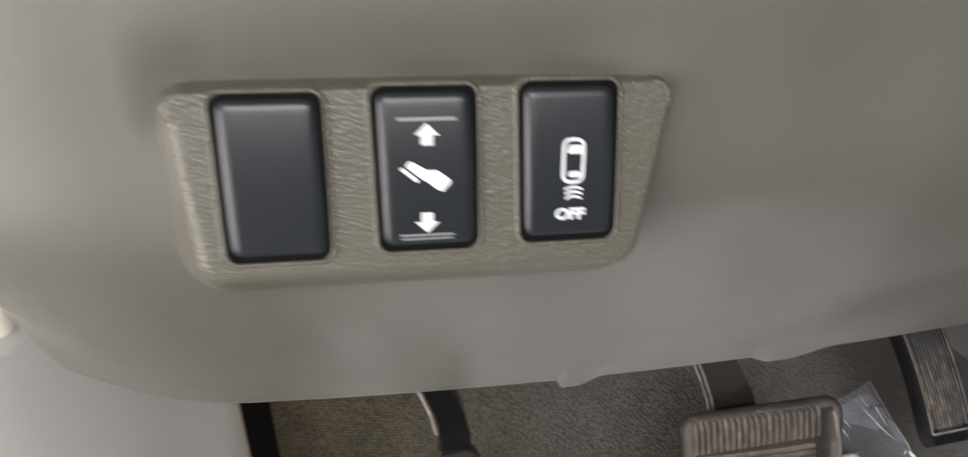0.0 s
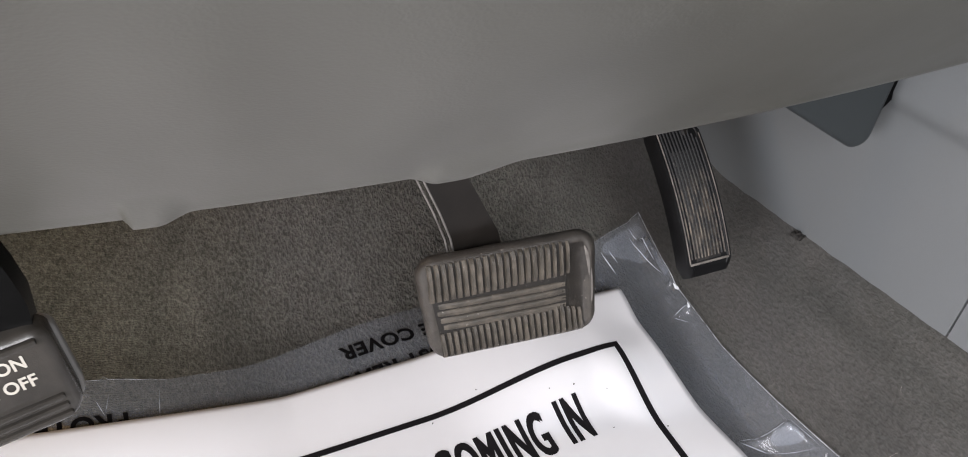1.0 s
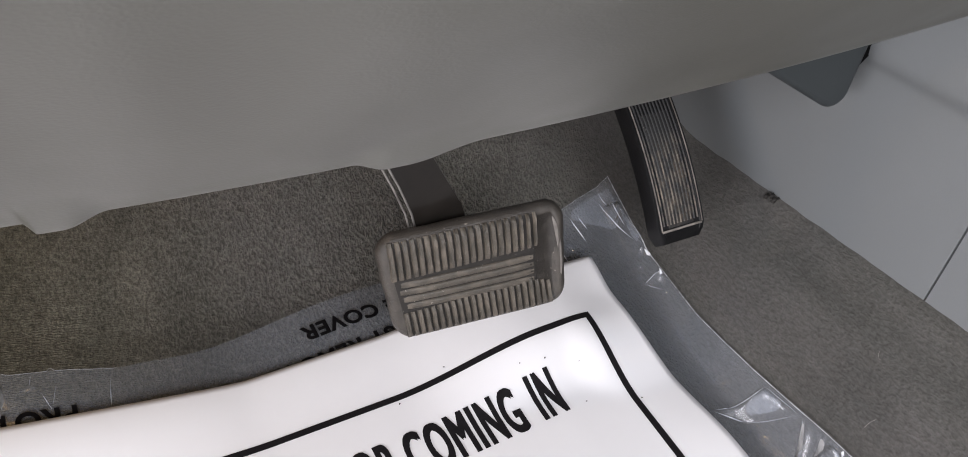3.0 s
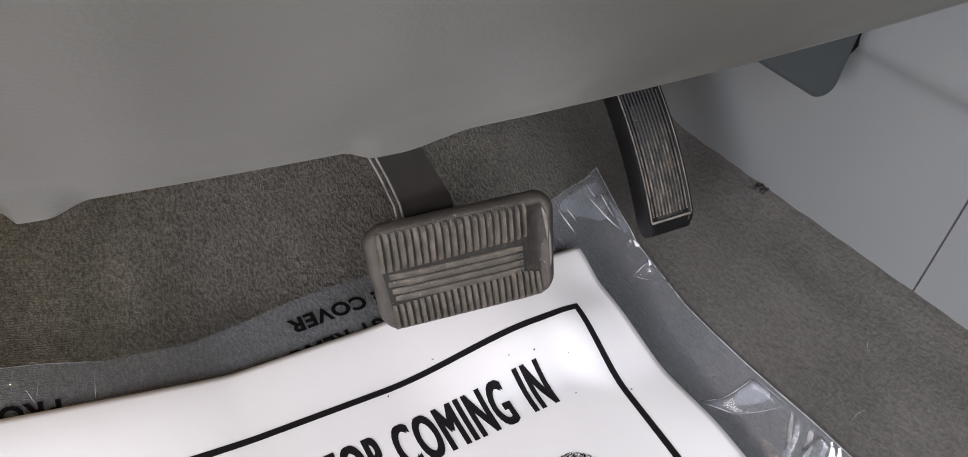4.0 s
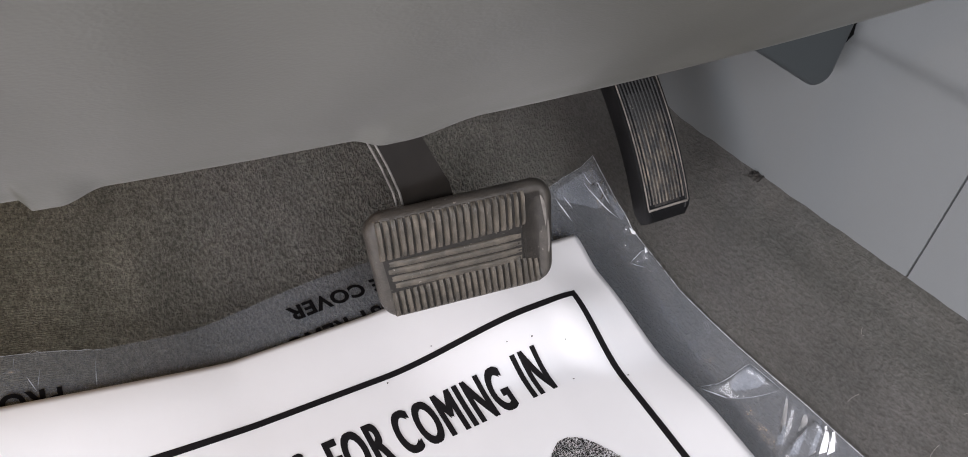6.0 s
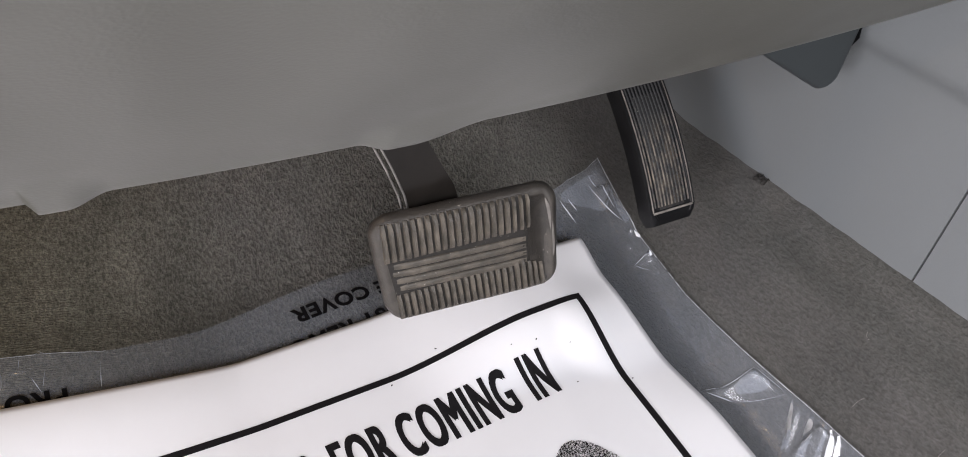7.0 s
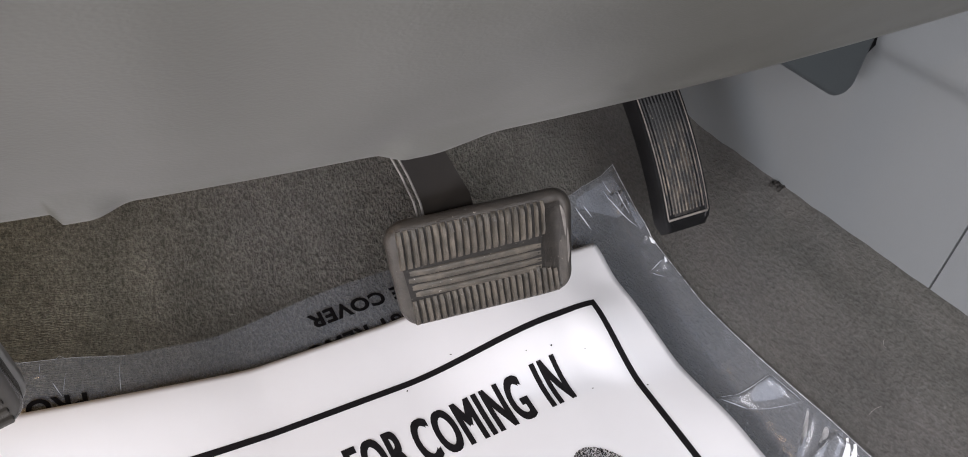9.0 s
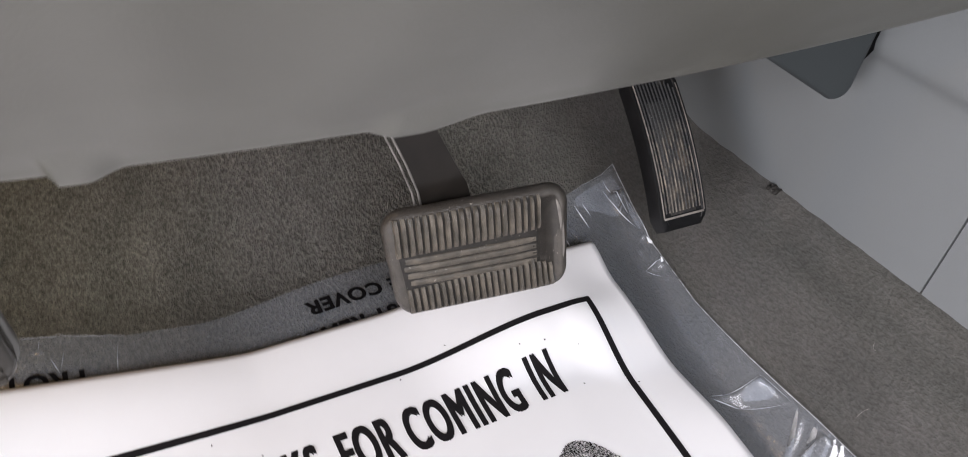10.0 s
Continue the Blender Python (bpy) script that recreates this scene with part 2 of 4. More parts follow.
    # low spots of the pile relief also darkened in colour, as shade between tufts
    l.new(times(ramp(tuft, 0.30, 0.68, (0.52, 0.52, 0.51), (1.20, 1.20, 1.19)), ramp(pit, 0.32, 0.62, (0.56, 0.56, 0.55), (1.16, 1.16, 1.16))), flat.inputs["A"])
    flat.inputs["B"].default_value = (0.765, 0.765, 0.77, 1)
    colour = times(colour, flat.outputs["Result"])
    # same carpet darkened towards the console; dimmer light there put into the colour
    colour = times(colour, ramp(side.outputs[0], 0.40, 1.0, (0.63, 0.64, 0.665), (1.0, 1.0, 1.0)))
    colour = times(colour, ramp(hue, 0.35, 0.65, (1.010, 0.997, 0.990), (0.995, 1.001, 1.0)))
    rows, fade, pile = n.new("ShaderNodeTexWave"), n.new("ShaderNodeMapRange"), n.new("ShaderNodeMix")
    rows.bands_direction = "Y"
    rows.inputs["Scale"].default_value, rows.inputs["Distortion"].default_value = 170, 9.0
    rows.inputs["Detail"].default_value, rows.inputs["Detail Scale"].default_value = 3, 2.5
    l.new(tc.outputs["Object"], rows.inputs["Vector"])
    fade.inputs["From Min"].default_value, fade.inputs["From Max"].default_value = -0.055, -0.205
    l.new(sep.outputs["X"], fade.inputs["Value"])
    # the footwell lamp's warm tint at the left is put into the carpet colour
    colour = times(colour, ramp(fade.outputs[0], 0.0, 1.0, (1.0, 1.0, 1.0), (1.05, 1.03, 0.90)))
    ribbed = n.new("ShaderNodeMix")
    ribbed.data_type = "RGBA"
    ribbed.inputs["A"].default_value = (1, 1, 1, 1)
    l.new(fade.outputs[0], ribbed.inputs["Factor"])
    l.new(ramp(rows.outputs["Fac"], 0.1, 0.8, (0.80, 0.80, 0.79), (1.06, 1.06, 1.05)), ribbed.inputs["B"])
    l.new(times(colour, ribbed.outputs["Result"]), b.inputs["Base Color"])
    soft = n.new("ShaderNodeMath")
    soft.operation = "MULTIPLY"
    soft.inputs[1].default_value = 0.10
    l.new(rows.outputs["Fac"], soft.inputs[0])
    l.new(fade.outputs[0], pile.inputs["Factor"])
    nap = n.new("ShaderNodeMath")
    nap.operation = "MULTIPLY_ADD"
    nap.inputs[1].default_value = 0.25
    l.new(tuft, nap.inputs[0])
    half = n.new("ShaderNodeMath")
    half.operation = "MULTIPLY"
    half.inputs[1].default_value = 0.75
    l.new(pit, half.inputs[0])
    l.new(half.outputs[0], nap.inputs[2])
    l.new(nap.outputs[0], pile.inputs["A"])
    l.new(soft.outputs[0], pile.inputs["B"])
    bp = n.new("ShaderNodeBump")
    bp.inputs["Distance"].default_value = 0.0095
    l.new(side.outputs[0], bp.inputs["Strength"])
    l.new(pile.outputs["Result"], bp.inputs["Height"])
    l.new(bp.outputs[0], b.inputs["Normal"])
    return mat


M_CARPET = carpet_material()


def paper_material():
    mat = material("white_paper", (0.79, 0.785, 0.795), 0.58, vary=0.012, vary_scale=30, grain=0.02, grain_scale=1500, bump=0.02)
    return mat


M_PAPER = paper_material()


def film_material(name="clear_film", cloud=0.165, tint=(0.42, 0.46, 0.53), rough=0.19, wrinkle=0.6):
    mat = bpy.data.materials.new(name)
    mat.use_nodes = True
    n, l = mat.node_tree.nodes, mat.node_tree.links
    out = n["Material Output"]
    n.remove(n["Principled BSDF"])
    clear = n.new("ShaderNodeBsdfTransparent")
    clear.inputs[0].default_value = (0.93, 0.94, 0.96, 1)
    haze = n.new("ShaderNodeBsdfDiffuse")
    haze.inputs[0].default_value = (*tint, 1)
    gloss = n.new("ShaderNodeBsdfGlossy")
    gloss.inputs["Roughness"].default_value = rough
    fres = n.new("ShaderNodeFresnel")
    fres.inputs[0].default_value = 1.5
    tc = n.new("ShaderNodeTexCoord")
    wr = n.new("ShaderNodeTexNoise")
    wr.inputs["Scale"].default_value, wr.inputs["Detail"].default_value = 34, 3
    l.new(tc.outputs["Object"], wr.inputs["Vector"])
    bp = n.new("ShaderNodeBump")
    bp.inputs["Strength"].default_value, bp.inputs["Distance"].default_value = wrinkle, 0.006
    l.new(wr.outputs[0], bp.inputs["Height"])
    l.new(bp.outputs[0], gloss.inputs["Normal"])
    l.new(bp.outputs[0], fres.inputs["Normal"])
    m1, m2 = n.new("ShaderNodeMixShader"), n.new("ShaderNodeMixShader")
    m1.inputs[0].default_value = cloud
    l.new(clear.outputs[0], m1.inputs[1])
    l.new(haze.outputs[0], m1.inputs[2])
    l.new(fres.outputs[0], m2.inputs[0])
    l.new(m1.outputs[0], m2.inputs[1])
    l.new(gloss.outputs[0], m2.inputs[2])
    l.new(m2.outputs[0], out.inputs[0])
    return mat


M_FILM = film_material()
# pale films: glints, glare and sheen put into their diffuse colour
M_CREASE = film_material("crease_glint_film", 0.55, (0.80, 0.83, 0.88), 0.12, 0.0)
M_GLARE = film_material("glare_film", 0.85, (0.90, 0.92, 0.95), 0.10, 0.0)
M_SHEEN = film_material("sheen_film", 0.15, (0.60, 0.66, 0.76), 0.24, 0.3)
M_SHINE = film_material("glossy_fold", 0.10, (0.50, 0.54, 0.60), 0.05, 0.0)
M_FILM_EDGE = material("film_edge", (0.42, 0.43, 0.45), 0.25, vary=0.5, vary_scale=120)


# ---- building helpers ----
def mesh_of(name, bm, mat, smooth=None):
    me = bpy.data.meshes.new(name)
    bmesh.ops.recalc_face_normals(bm, faces=bm.faces)
    bm.to_mesh(me)
    bm.free()
    me.materials.append(mat)
    if smooth is not None:
        me.shade_smooth()
        for face in me.polygons:
            face.use_smooth = len(face.vertices) < 7
        me.set_sharp_from_angle(angle=radians(smooth))
    return me


def part(name, bm, mat, parent=None, label="", m=None, smooth=35):
    ob = new(name, mesh_of(name, bm, mat, smooth))
    if parent is not None:
        ob.parent = parent
    if m is not None:
        ob.matrix_local = m
    return tagged(ob, label)


def thing(name, m, label, category, group="", kind=""):
    ob = new(name)
    ob.empty_display_size = 0.02
    ob.matrix_world = m
    return tagged(ob, label, category, group, kind)


def box(sx, sy, sz, at=(0, 0, 0), r=0.0, seg=2):
    bm = bmesh.new()
    bmesh.ops.create_cube(bm, size=1, matrix=Matrix.Translation(at) @ Matrix.Diagonal((sx, sy, sz, 1)))
    if r:
        bmesh.ops.bevel(bm, geom=bm.edges[:], offset=r, segments=seg, affect="EDGES", profile=0.5)
    return bm


def rounded(points, radius, seg=5):
    """An outline with its corners rounded to arcs; radius: one number or one a corner."""
    out, count = [], len(points)
    for k in range(count):
        p, a, c = (Vector(points[(k + d) % count]) for d in (0, -1, 1))
        r = radius[k] if isinstance(radius, (list, tuple)) else radius
        u, v = (a - p).normalized(), (c - p).normalized()
        half = u.angle(v) / 2
        cut = min(r / math.tan(half), (a - p).length * 0.49, (c - p).length * 0.49)
        r = cut * math.tan(half)
        centre = p + (u + v).normalized() * (r / math.sin(half))
        e0, e1 = p + u * cut - centre, p + v * cut - centre
        whole = e0.angle_signed(e1)
        for i in range(seg + 1):
            ang = -whole * i / seg
            cs, sn = math.cos(ang), math.sin(ang)
            out.append((centre.x + e0.x * cs - e0.y * sn, centre.y + e0.x * sn + e0.y * cs))
    return out


def slab(outline, thick, bevel=0.0, seg=2, pillow=0.0):
    """A plate: outline in local x and z, its face towards -y at y = -thick; the rim of the face bevelled."""
    bm = bmesh.new()
    back = [bm.verts.new((x, 0, z)) for x, z in outline]
    cx, cz = sum(p[0] for p in outline) / len(outline), sum(p[1] for p in outline) / len(outline)
    rings = [back]
    steps = [(0.0, 1.0)] if not bevel else [(bevel * (1 - math.cos(a)), thick - bevel * (1 - math.sin(a)))
                                            for a in [i / seg * math.pi / 2 for i in range(seg + 1)]] + [(bevel * 1.25, thick)]
    for inward, y in steps:
        ring = []
        for k, (x, z) in enumerate(outline):
            px, pz = outline[k - 1]
            nx, nz = outline[(k + 1) % len(outline)]
            tx, tz = nx - px, nz - pz
            d = math.hypot(tx, tz) or 1
            ox, oz = -tz / d, tx / d
            if (cx - x) * ox + (cz - z) * oz < 0:
                ox, oz = -ox, -oz
            ring.append(bm.verts.new((x + ox * inward, -(y if bevel else thick), z + oz * inward)))
        rings.append(ring)
    for a, b in zip(rings, rings[1:]):
        for k in range(len(a)):
            bm.faces.new((a[k - 1], a[k], b[k], b[k - 1]))
    if bevel:
        face = rings[-1]
        for scale in (0.75, 0.5, 0.25, 0.06):
            y = -(thick + pillow * (1 - scale * scale))
            ring = [bm.verts.new((cx + (v.co.x - cx) * scale, y, cz + (v.co.z - cz) * scale)) for v in face]
            for k in range(len(ring)):
                bm.faces.new((rings[-1][k - 1], rings[-1][k], ring[k], ring[k - 1]))
            rings.append(ring)
    bm.faces.new(rings[-1])
    bm.faces.new(rings[0])
    return bm


def tube(points, radii, sides=10, flat=1.0):
    """A rod through points; flat squeezes it along the second cross axis."""
    bm = bmesh.new()
    rings = []
    pts = [Vector(p) for p in points]
    for k, p in enumerate(pts):
        d = (pts[min(k + 1, len(pts) - 1)] - pts[max(k - 1, 0)]).normalized()
        u = d.cross(Vector((0, 1, 0))).normalized()
        v = d.cross(u).normalized()
        r = radii[k] if isinstance(radii, (list, tuple)) else radii
        rings.append([bm.verts.new(p + u * r * math.cos(a) + v * r * flat * math.sin(a))
                      for a in [i / sides * math.tau for i in range(sides)]])
    for a, b in zip(rings, rings[1:]):
        for k in range(sides):
            bm.faces.new((a[k - 1], a[k], b[k], b[k - 1]))
    bm.faces.new(rings[0])
    bm.faces.new(rings[-1])
    return bm


def smoothstep(v):
    v = min(1.0, max(0.0, v))
    return v * v * (3 - 2 * v)


def lettering(text, size, sx=1.0, bold=0.0, space=1.0, align="LEFT", thick=0.0):
    """Flat letters as a bmesh in local x and y, triangulated."""
    cu = bpy.data.curves.new("letters", "FONT")
    cu.body, cu.size, cu.offset, cu.space_character, cu.align_x, cu.extrude = text, size, bold, space, align, thick
    cu.resolution_u = 5
    ob = new("letters", cu)
    deps = bpy.context.evaluated_depsgraph_get()
    me = bpy.data.meshes.new_from_object(ob.evaluated_get(deps))
    bm = bmesh.new()
    bm.from_mesh(me)
    bpy.data.objects.remove(ob)
    bpy.data.meshes.remove(me)
    bpy.data.curves.remove(cu)
    bmesh.ops.triangulate(bm, faces=bm.faces[:])
    bmesh.ops.scale(bm, vec=(sx, 1, 1), verts=bm.verts)
    return bm


# ---- floor carpet ----
def floor_z(x, y):
    toe = max(0.0, y - 0.445)
    toe = toe * toe / (toe + 0.05) * 1.1
    ramp = smoothstep((x - 0.212) / 0.12)
    side = min(1.0, max(0.0, (x - 0.222) / 0.08)) * (0.076 + 0.19 * (0.452 - y) * smoothstep((y + 0.2) / 0.3))
    side = side * smoothstep((x - 0.20) / 0.05)
    rest = 0.042 * smoothstep((-0.08 - x) / 0.20) * smoothstep((y - 0.290) / 0.110)
    return 0.010 + max(toe, side) + 0.35 * min(toe, side) + rest


def grid_sheet(x0, x1, nx, y0, y1, ny, height, thick=0.0):
    bm = bmesh.new()
    rows = [[bm.verts.new((x0 + (x1 - x0) * i / nx, y0 + (y1 - y0) * j / ny, 0)) for i in range(nx + 1)] for j in range(ny + 1)]
    for row in rows:
        for v in row:
            v.co.z = height(v.co.x, v.co.y)
    for j in range(ny):
        for i in range(nx):
            bm.faces.new((rows[j][i], rows[j][i + 1], rows[j + 1][i + 1], rows[j + 1][i]))
    return bm


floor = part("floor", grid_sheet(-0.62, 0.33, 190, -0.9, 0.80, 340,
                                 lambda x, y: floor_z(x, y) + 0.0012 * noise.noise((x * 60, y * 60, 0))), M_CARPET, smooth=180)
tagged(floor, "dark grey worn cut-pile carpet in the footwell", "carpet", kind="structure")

# ---- dashboard ----
PROFILE = [(0.640, 0.150), (0.590, 0.128), (0.548, 0.1195), (0.515, 0.1180), (0.487, 0.1175), (0.462, 0.1158), (0.445, 0.1200),
           (0.425, 0.1305), (0.400, 0.1465), (0.372, 0.167), (0.350, 0.1835), (0.338, 0.1925), (0.331, 0.1975), (0.3285, 0.201), (0.3285, 0.206),
           (0.331, 0.212), (0.340, 0.235), (0.365, 0.33), (0.375, 0.46), (0.64, 0.46)]


def finer(points, count):
    """Points on a smooth curve through the given ones (the first 15 rounded, the rest straight)."""
    out = []
    for k in range(14):
        p0, p1, p2, p3 = (Vector(points[max(0, min(14, k + d))]) for d in (-1, 0, 1, 2))
        for i in range(count):
            t = i / count
            out.append(tuple(0.5 * ((2 * p1) + (p2 - p0) * t + (2 * p0 - 5 * p1 + 4 * p2 - p3) * t * t + (3 * p1 - p0 - 3 * p2 + p3) * t ** 3)))
    return out + list(points[14:])


SECTION = finer(PROFILE, 10)


def corner_drop(d, r):
    d = min(max(d, 0.0), r * 0.999)
    return r - math.sqrt(r * r - d * d)


def dash_section(x):
    """The outline of the dashboard's lower panel at x, as (y, z)."""
    lift = 0.27 * (x + 0.04) ** 2
    clip = 0.0040 * smoothstep((x + 0.1244) / 0.0022) * (1 - smoothstep((x + 0.1165) / 0.0115))
    clip += 0.0036 * smoothstep((x + 0.0430) / 0.0100) * (1 - smoothstep((x + 0.0270) / 0.0240))
    sink = smoothstep((x + 0.240) / 0.02) * (1 - smoothstep((x + 0.150) / 0.034))
    wrap_high, wrap_low = corner_drop(-0.271 - x, 0.0385), corner_drop(-0.2990 - x, 0.0108)
    rise = 5.1 * max(0.0, -0.242 - x) ** 2
    out = []
    for k, (z, y) in enumerate(SECTION):
        w = smoothstep((0.50 - z) / 0.15)
        zz = z + (lift + rise) * w - clip * smoothstep((0.346 - z) / 0.014) * (y < 0.228)
        high = smoothstep((z - 0.335) / 0.07)
        yy = y + wrap_low + (wrap_high - wrap_low) * high if y < 0.4 else y
        top = z - 0.4935 + 0.055 * (x + 0.18)
        yy += 0.0030 * sink * smoothstep((0.014 - top) / 0.016) * smoothstep((z - 0.480) / 0.006)
        if y < 0.2:
            yy += 0.012 * smoothstep((x + 0.100) / 0.110) * smoothstep((z - 0.395) / 0.070)
            yy -= 0.0150 * smoothstep((x - 0.004 - 0.62 * (z - 0.416)) / 0.018) * smoothstep((z - 0.409 - 0.03 * x) / 0.020)
        out.append((yy, zz))
    return out


def dash_mesh():
    bm = bmesh.new()
    xs = [-0.3094 + 0.0012 * i for i in range(36)] + [-0.2674 + 0.0010 * i for i in range(1, 268)] + [0.0 + 0.0048 * i for i in range(1, 64)]
    rings = [[bm.verts.new((x, y, z)) for y, z in dash_section(x)] for x in xs]
    n = len(SECTION)
    for a, b in zip(rings, rings[1:]):
        for k in range(n):
            bm.faces.new((a[k - 1], a[k], b[k], b[k - 1]))
    bm.faces.new(rings[0])
    bm.faces.new(rings[-1])
    return bm


dash = thing("dashboard", Matrix.Identity(4), "olive-grey grained vinyl lower dashboard above the pedals", "dashboard", kind="structure")
dash_body = part("lower_panel", dash_mesh(), M_DASH, dash, smooth=60)


# ---- switch panel ----
ex = Vector((0.998, 0.010, -0.075)).normalized()
up = Vector((0.055, 0.200, 0.978)).normalized()
ny = up.cross(ex).normalized()
up = ex.cross(ny).normalized()
PANEL = Matrix(((ex.x, ny.x, up.x, 0), (ex.y, ny.y, up.y, 0), (ex.z, ny.z, up.z, 0), (0, 0, 0, 1)))
PANEL = Matrix.Translation((-0.1788, 0.1168, 0.4712)) @ PANEL
panel = thing("switch_panel", PANEL, "olive-grey raised switch panel with three rocker switches", "switch panel")


def bezel_mesh(outline):
    """A raised pad whose flanks swell softly out of the dashboard."""
    bm = bmesh.new()
    rings = []
    cx, cz = sum(p[0] for p in outline) / len(outline), sum(p[1] for p in outline) / len(outline)
    for k in range(11):
        q = k / 10
        ring = []
        for i, (x, z) in enumerate(outline):
            (px, pz), (nx, nz) = outline[i - 1], outline[(i + 1) % len(outline)]
            d = math.hypot(nx - px, nz - pz) or 1
            ox, oz = (nz - pz) / d, -(nx - px) / d
            if (cx - x) * ox + (cz - z) * oz < 0:
                ox, oz = -ox, -oz
            flank = 0.0075 - 0.0048 * max(0.0, -oz) - 0.0032 * max(0.0, -ox)
            ring.append(bm.verts.new((x + ox * flank * q, -0.0105 * smoothstep(0.06 + 0.94 * q ** 0.85), z + oz * flank * q)))
        rings.append(ring)
    for scale in (0.985, 0.94, 0.7, 0.4, 0.1):
        rings.append([bm.verts.new((cx + (v.co.x - cx) * scale, -0.0105, cz + (v.co.z - cz) * scale)) for v in rings[10]])
    for a, b in zip(rings, rings[1:]):
        for k in range(len(a)):
            bm.faces.new((a[k - 1], a[k], b[k], b[k - 1]))
    bm.faces.new(rings[-1])
    bm.faces.new(rings[0])
    return bm


part("bezel", bezel_mesh(rounded([(-0.0600, 0.0200), (0.0610, 0.0211), (0.0520, -0.0300), (-0.0540, -0.0300)], [0.0085, 0.0085, 0.012, 0.012], 12)),
     M_BEZEL, panel, "grained vinyl bezel", m=Matrix.Translation((0, 0.0040, 0)), smooth=80)


SW, SH, SKEW = 0.0214, 0.0356, 0.0006


def rocker_outline(off, r):
    w, h = SW / 2 + off, SH / 2 + off
    return rounded([(-w - SKEW, h), (w - SKEW + 0.0003, h), (w + SKEW, -h), (-w + SKEW + 0.0003, -h)], r, 6)


def lip():
    """A rounded frame round a switch opening."""
    bm = bmesh.new()
    rings = []
    for off, y, r in ((0.0006, 0.0030, 0.0027), (0.0007, 0.0000, 0.0028), (0.0009, -0.0004, 0.0030), (0.0012, -0.0006, 0.0033), (0.0016, -0.0002, 0.0037), (0.0020, 0.0004, 0.0041)):
        rings.append([bm.verts.new((x, y, z)) for x, z in rocker_outline(off, r)])
    for a, b in zip(rings, rings[1:]):
        for k in range(len(a)):
            bm.faces.new((a[k - 1], a[k], b[k], b[k - 1]))
    return bm


BOW = 3.0


def rocker_mesh():
    """A rocker cap with a rolled rim, bowed from top to bottom."""
    bm = bmesh.new()
    nu, nv, r, roll = 22, 34, 0.0026, 0.0024
    w, h = SW / 2, SH / 2
    rows = []
    for j in range(nv + 1):
        row = []
        for i in range(nu + 1):
            x, z = w * math.sin(math.pi / 2 * (2 * i / nu - 1)), h * math.sin(math.pi / 2 * (2 * j / nv - 1))
            ax, az = abs(x) - (w - r), abs(z) - (h - r)
            if ax > 0 and az > 0:
                k = max(ax, az) / math.hypot(ax, az)
                x, z = math.copysign(w - r + ax * k, x), math.copysign(h - r + az * k, z)
                d = r - max(ax, az)
            else:
                d = min(w - abs(x), h - abs(z))
            q = 1 - min(1.0, max(0.0, d) / roll)
            y = -0.0010 - 0.0025 * math.sqrt(max(0.0, 1 - q * q)) + BOW * z * z
            row.append(bm.verts.new((x - SKEW * z / h + 0.00015, y, z)))
        rows.append(row)
    for j in range(nv):
        for i in range(nu):
            bm.faces.new((rows[j][i], rows[j][i + 1], rows[j + 1][i + 1], rows[j + 1][i]))
    rim = rows[0] + [row[-1] for row in rows[1:]] + rows[-1][-2::-1] + [row[0] for row in rows[-2:0:-1]]
    base = [bm.verts.new((v.co.x, 0.001, v.co.z)) for v in rim]
    for k in range(len(rim)):
        bm.faces.new((rim[k - 1], rim[k], base[k], base[k - 1]))
    bm.faces.new(base)
    return bm


def switch(x, z, name):
    sw = part(name, rocker_mesh(), M_SWITCH, panel, m=Matrix.Translation((x, -0.0048, z)))
    # flat plate on an uncut bezel: the gap's shade is its black colour
    part("switch_gap", slab(rocker_outline(0.0008, 0.0030), 0.0003), M_BLACK, sw, "flat black plate for the shaded gap round the rocker", m=Matrix.Translation((0, -0.0015, 0)))
    part("opening_lip", lip(), M_BEZEL, sw, "rounded lip of the opening", m=Matrix.Translation((0, -0.0018, 0)), smooth=80)
    return sw


def mark(outline, parent, name, look_of=None):
    bm = slab(outline, 0.00015)
    for v in bm.verts:
        v.co.y += BOW * v.co.z ** 2
    return part(name, bm, look_of or M_MARK, parent, m=Matrix.Translation((0, -0.00345, 0)), smooth=None)


def bar(x0, x1, z, t):
    return [(x0, z - t / 2), (x1, z - t / 2), (x1, z + t / 2), (x0, z + t / 2)]


def arrow(z, way):
    return [(-0.0027, z), (0, z + 0.0026 * way), (0.0027, z), (0.0013, z), (0.0013, z - 0.0022 * way), (-0.0013, z - 0.0022 * way), (-0.0013, z)]


blank = switch(-0.0330, -0.0010, "blank_rocker")
pedals_sw = switch(0.0, 0.0, "pedal_switch")
mark(bar(-0.0064, 0.0064, 0.0116, 0.0007), pedals_sw, "line_mark", M_FAINT)
mark(bar(-0.0060, 0.0060, -0.0146, 0.0005), pedals_sw, "line_mark", M_FAINT)
mark(bar(-0.0058, 0.0058, -0.0155, 0.0004), pedals_sw, "line_mark", M_FAINT)
mark(arrow(0.0081, 1), pedals_sw, "arrow_mark")
mark(arrow(-0.0115, -1), pedals_sw, "arrow_mark")
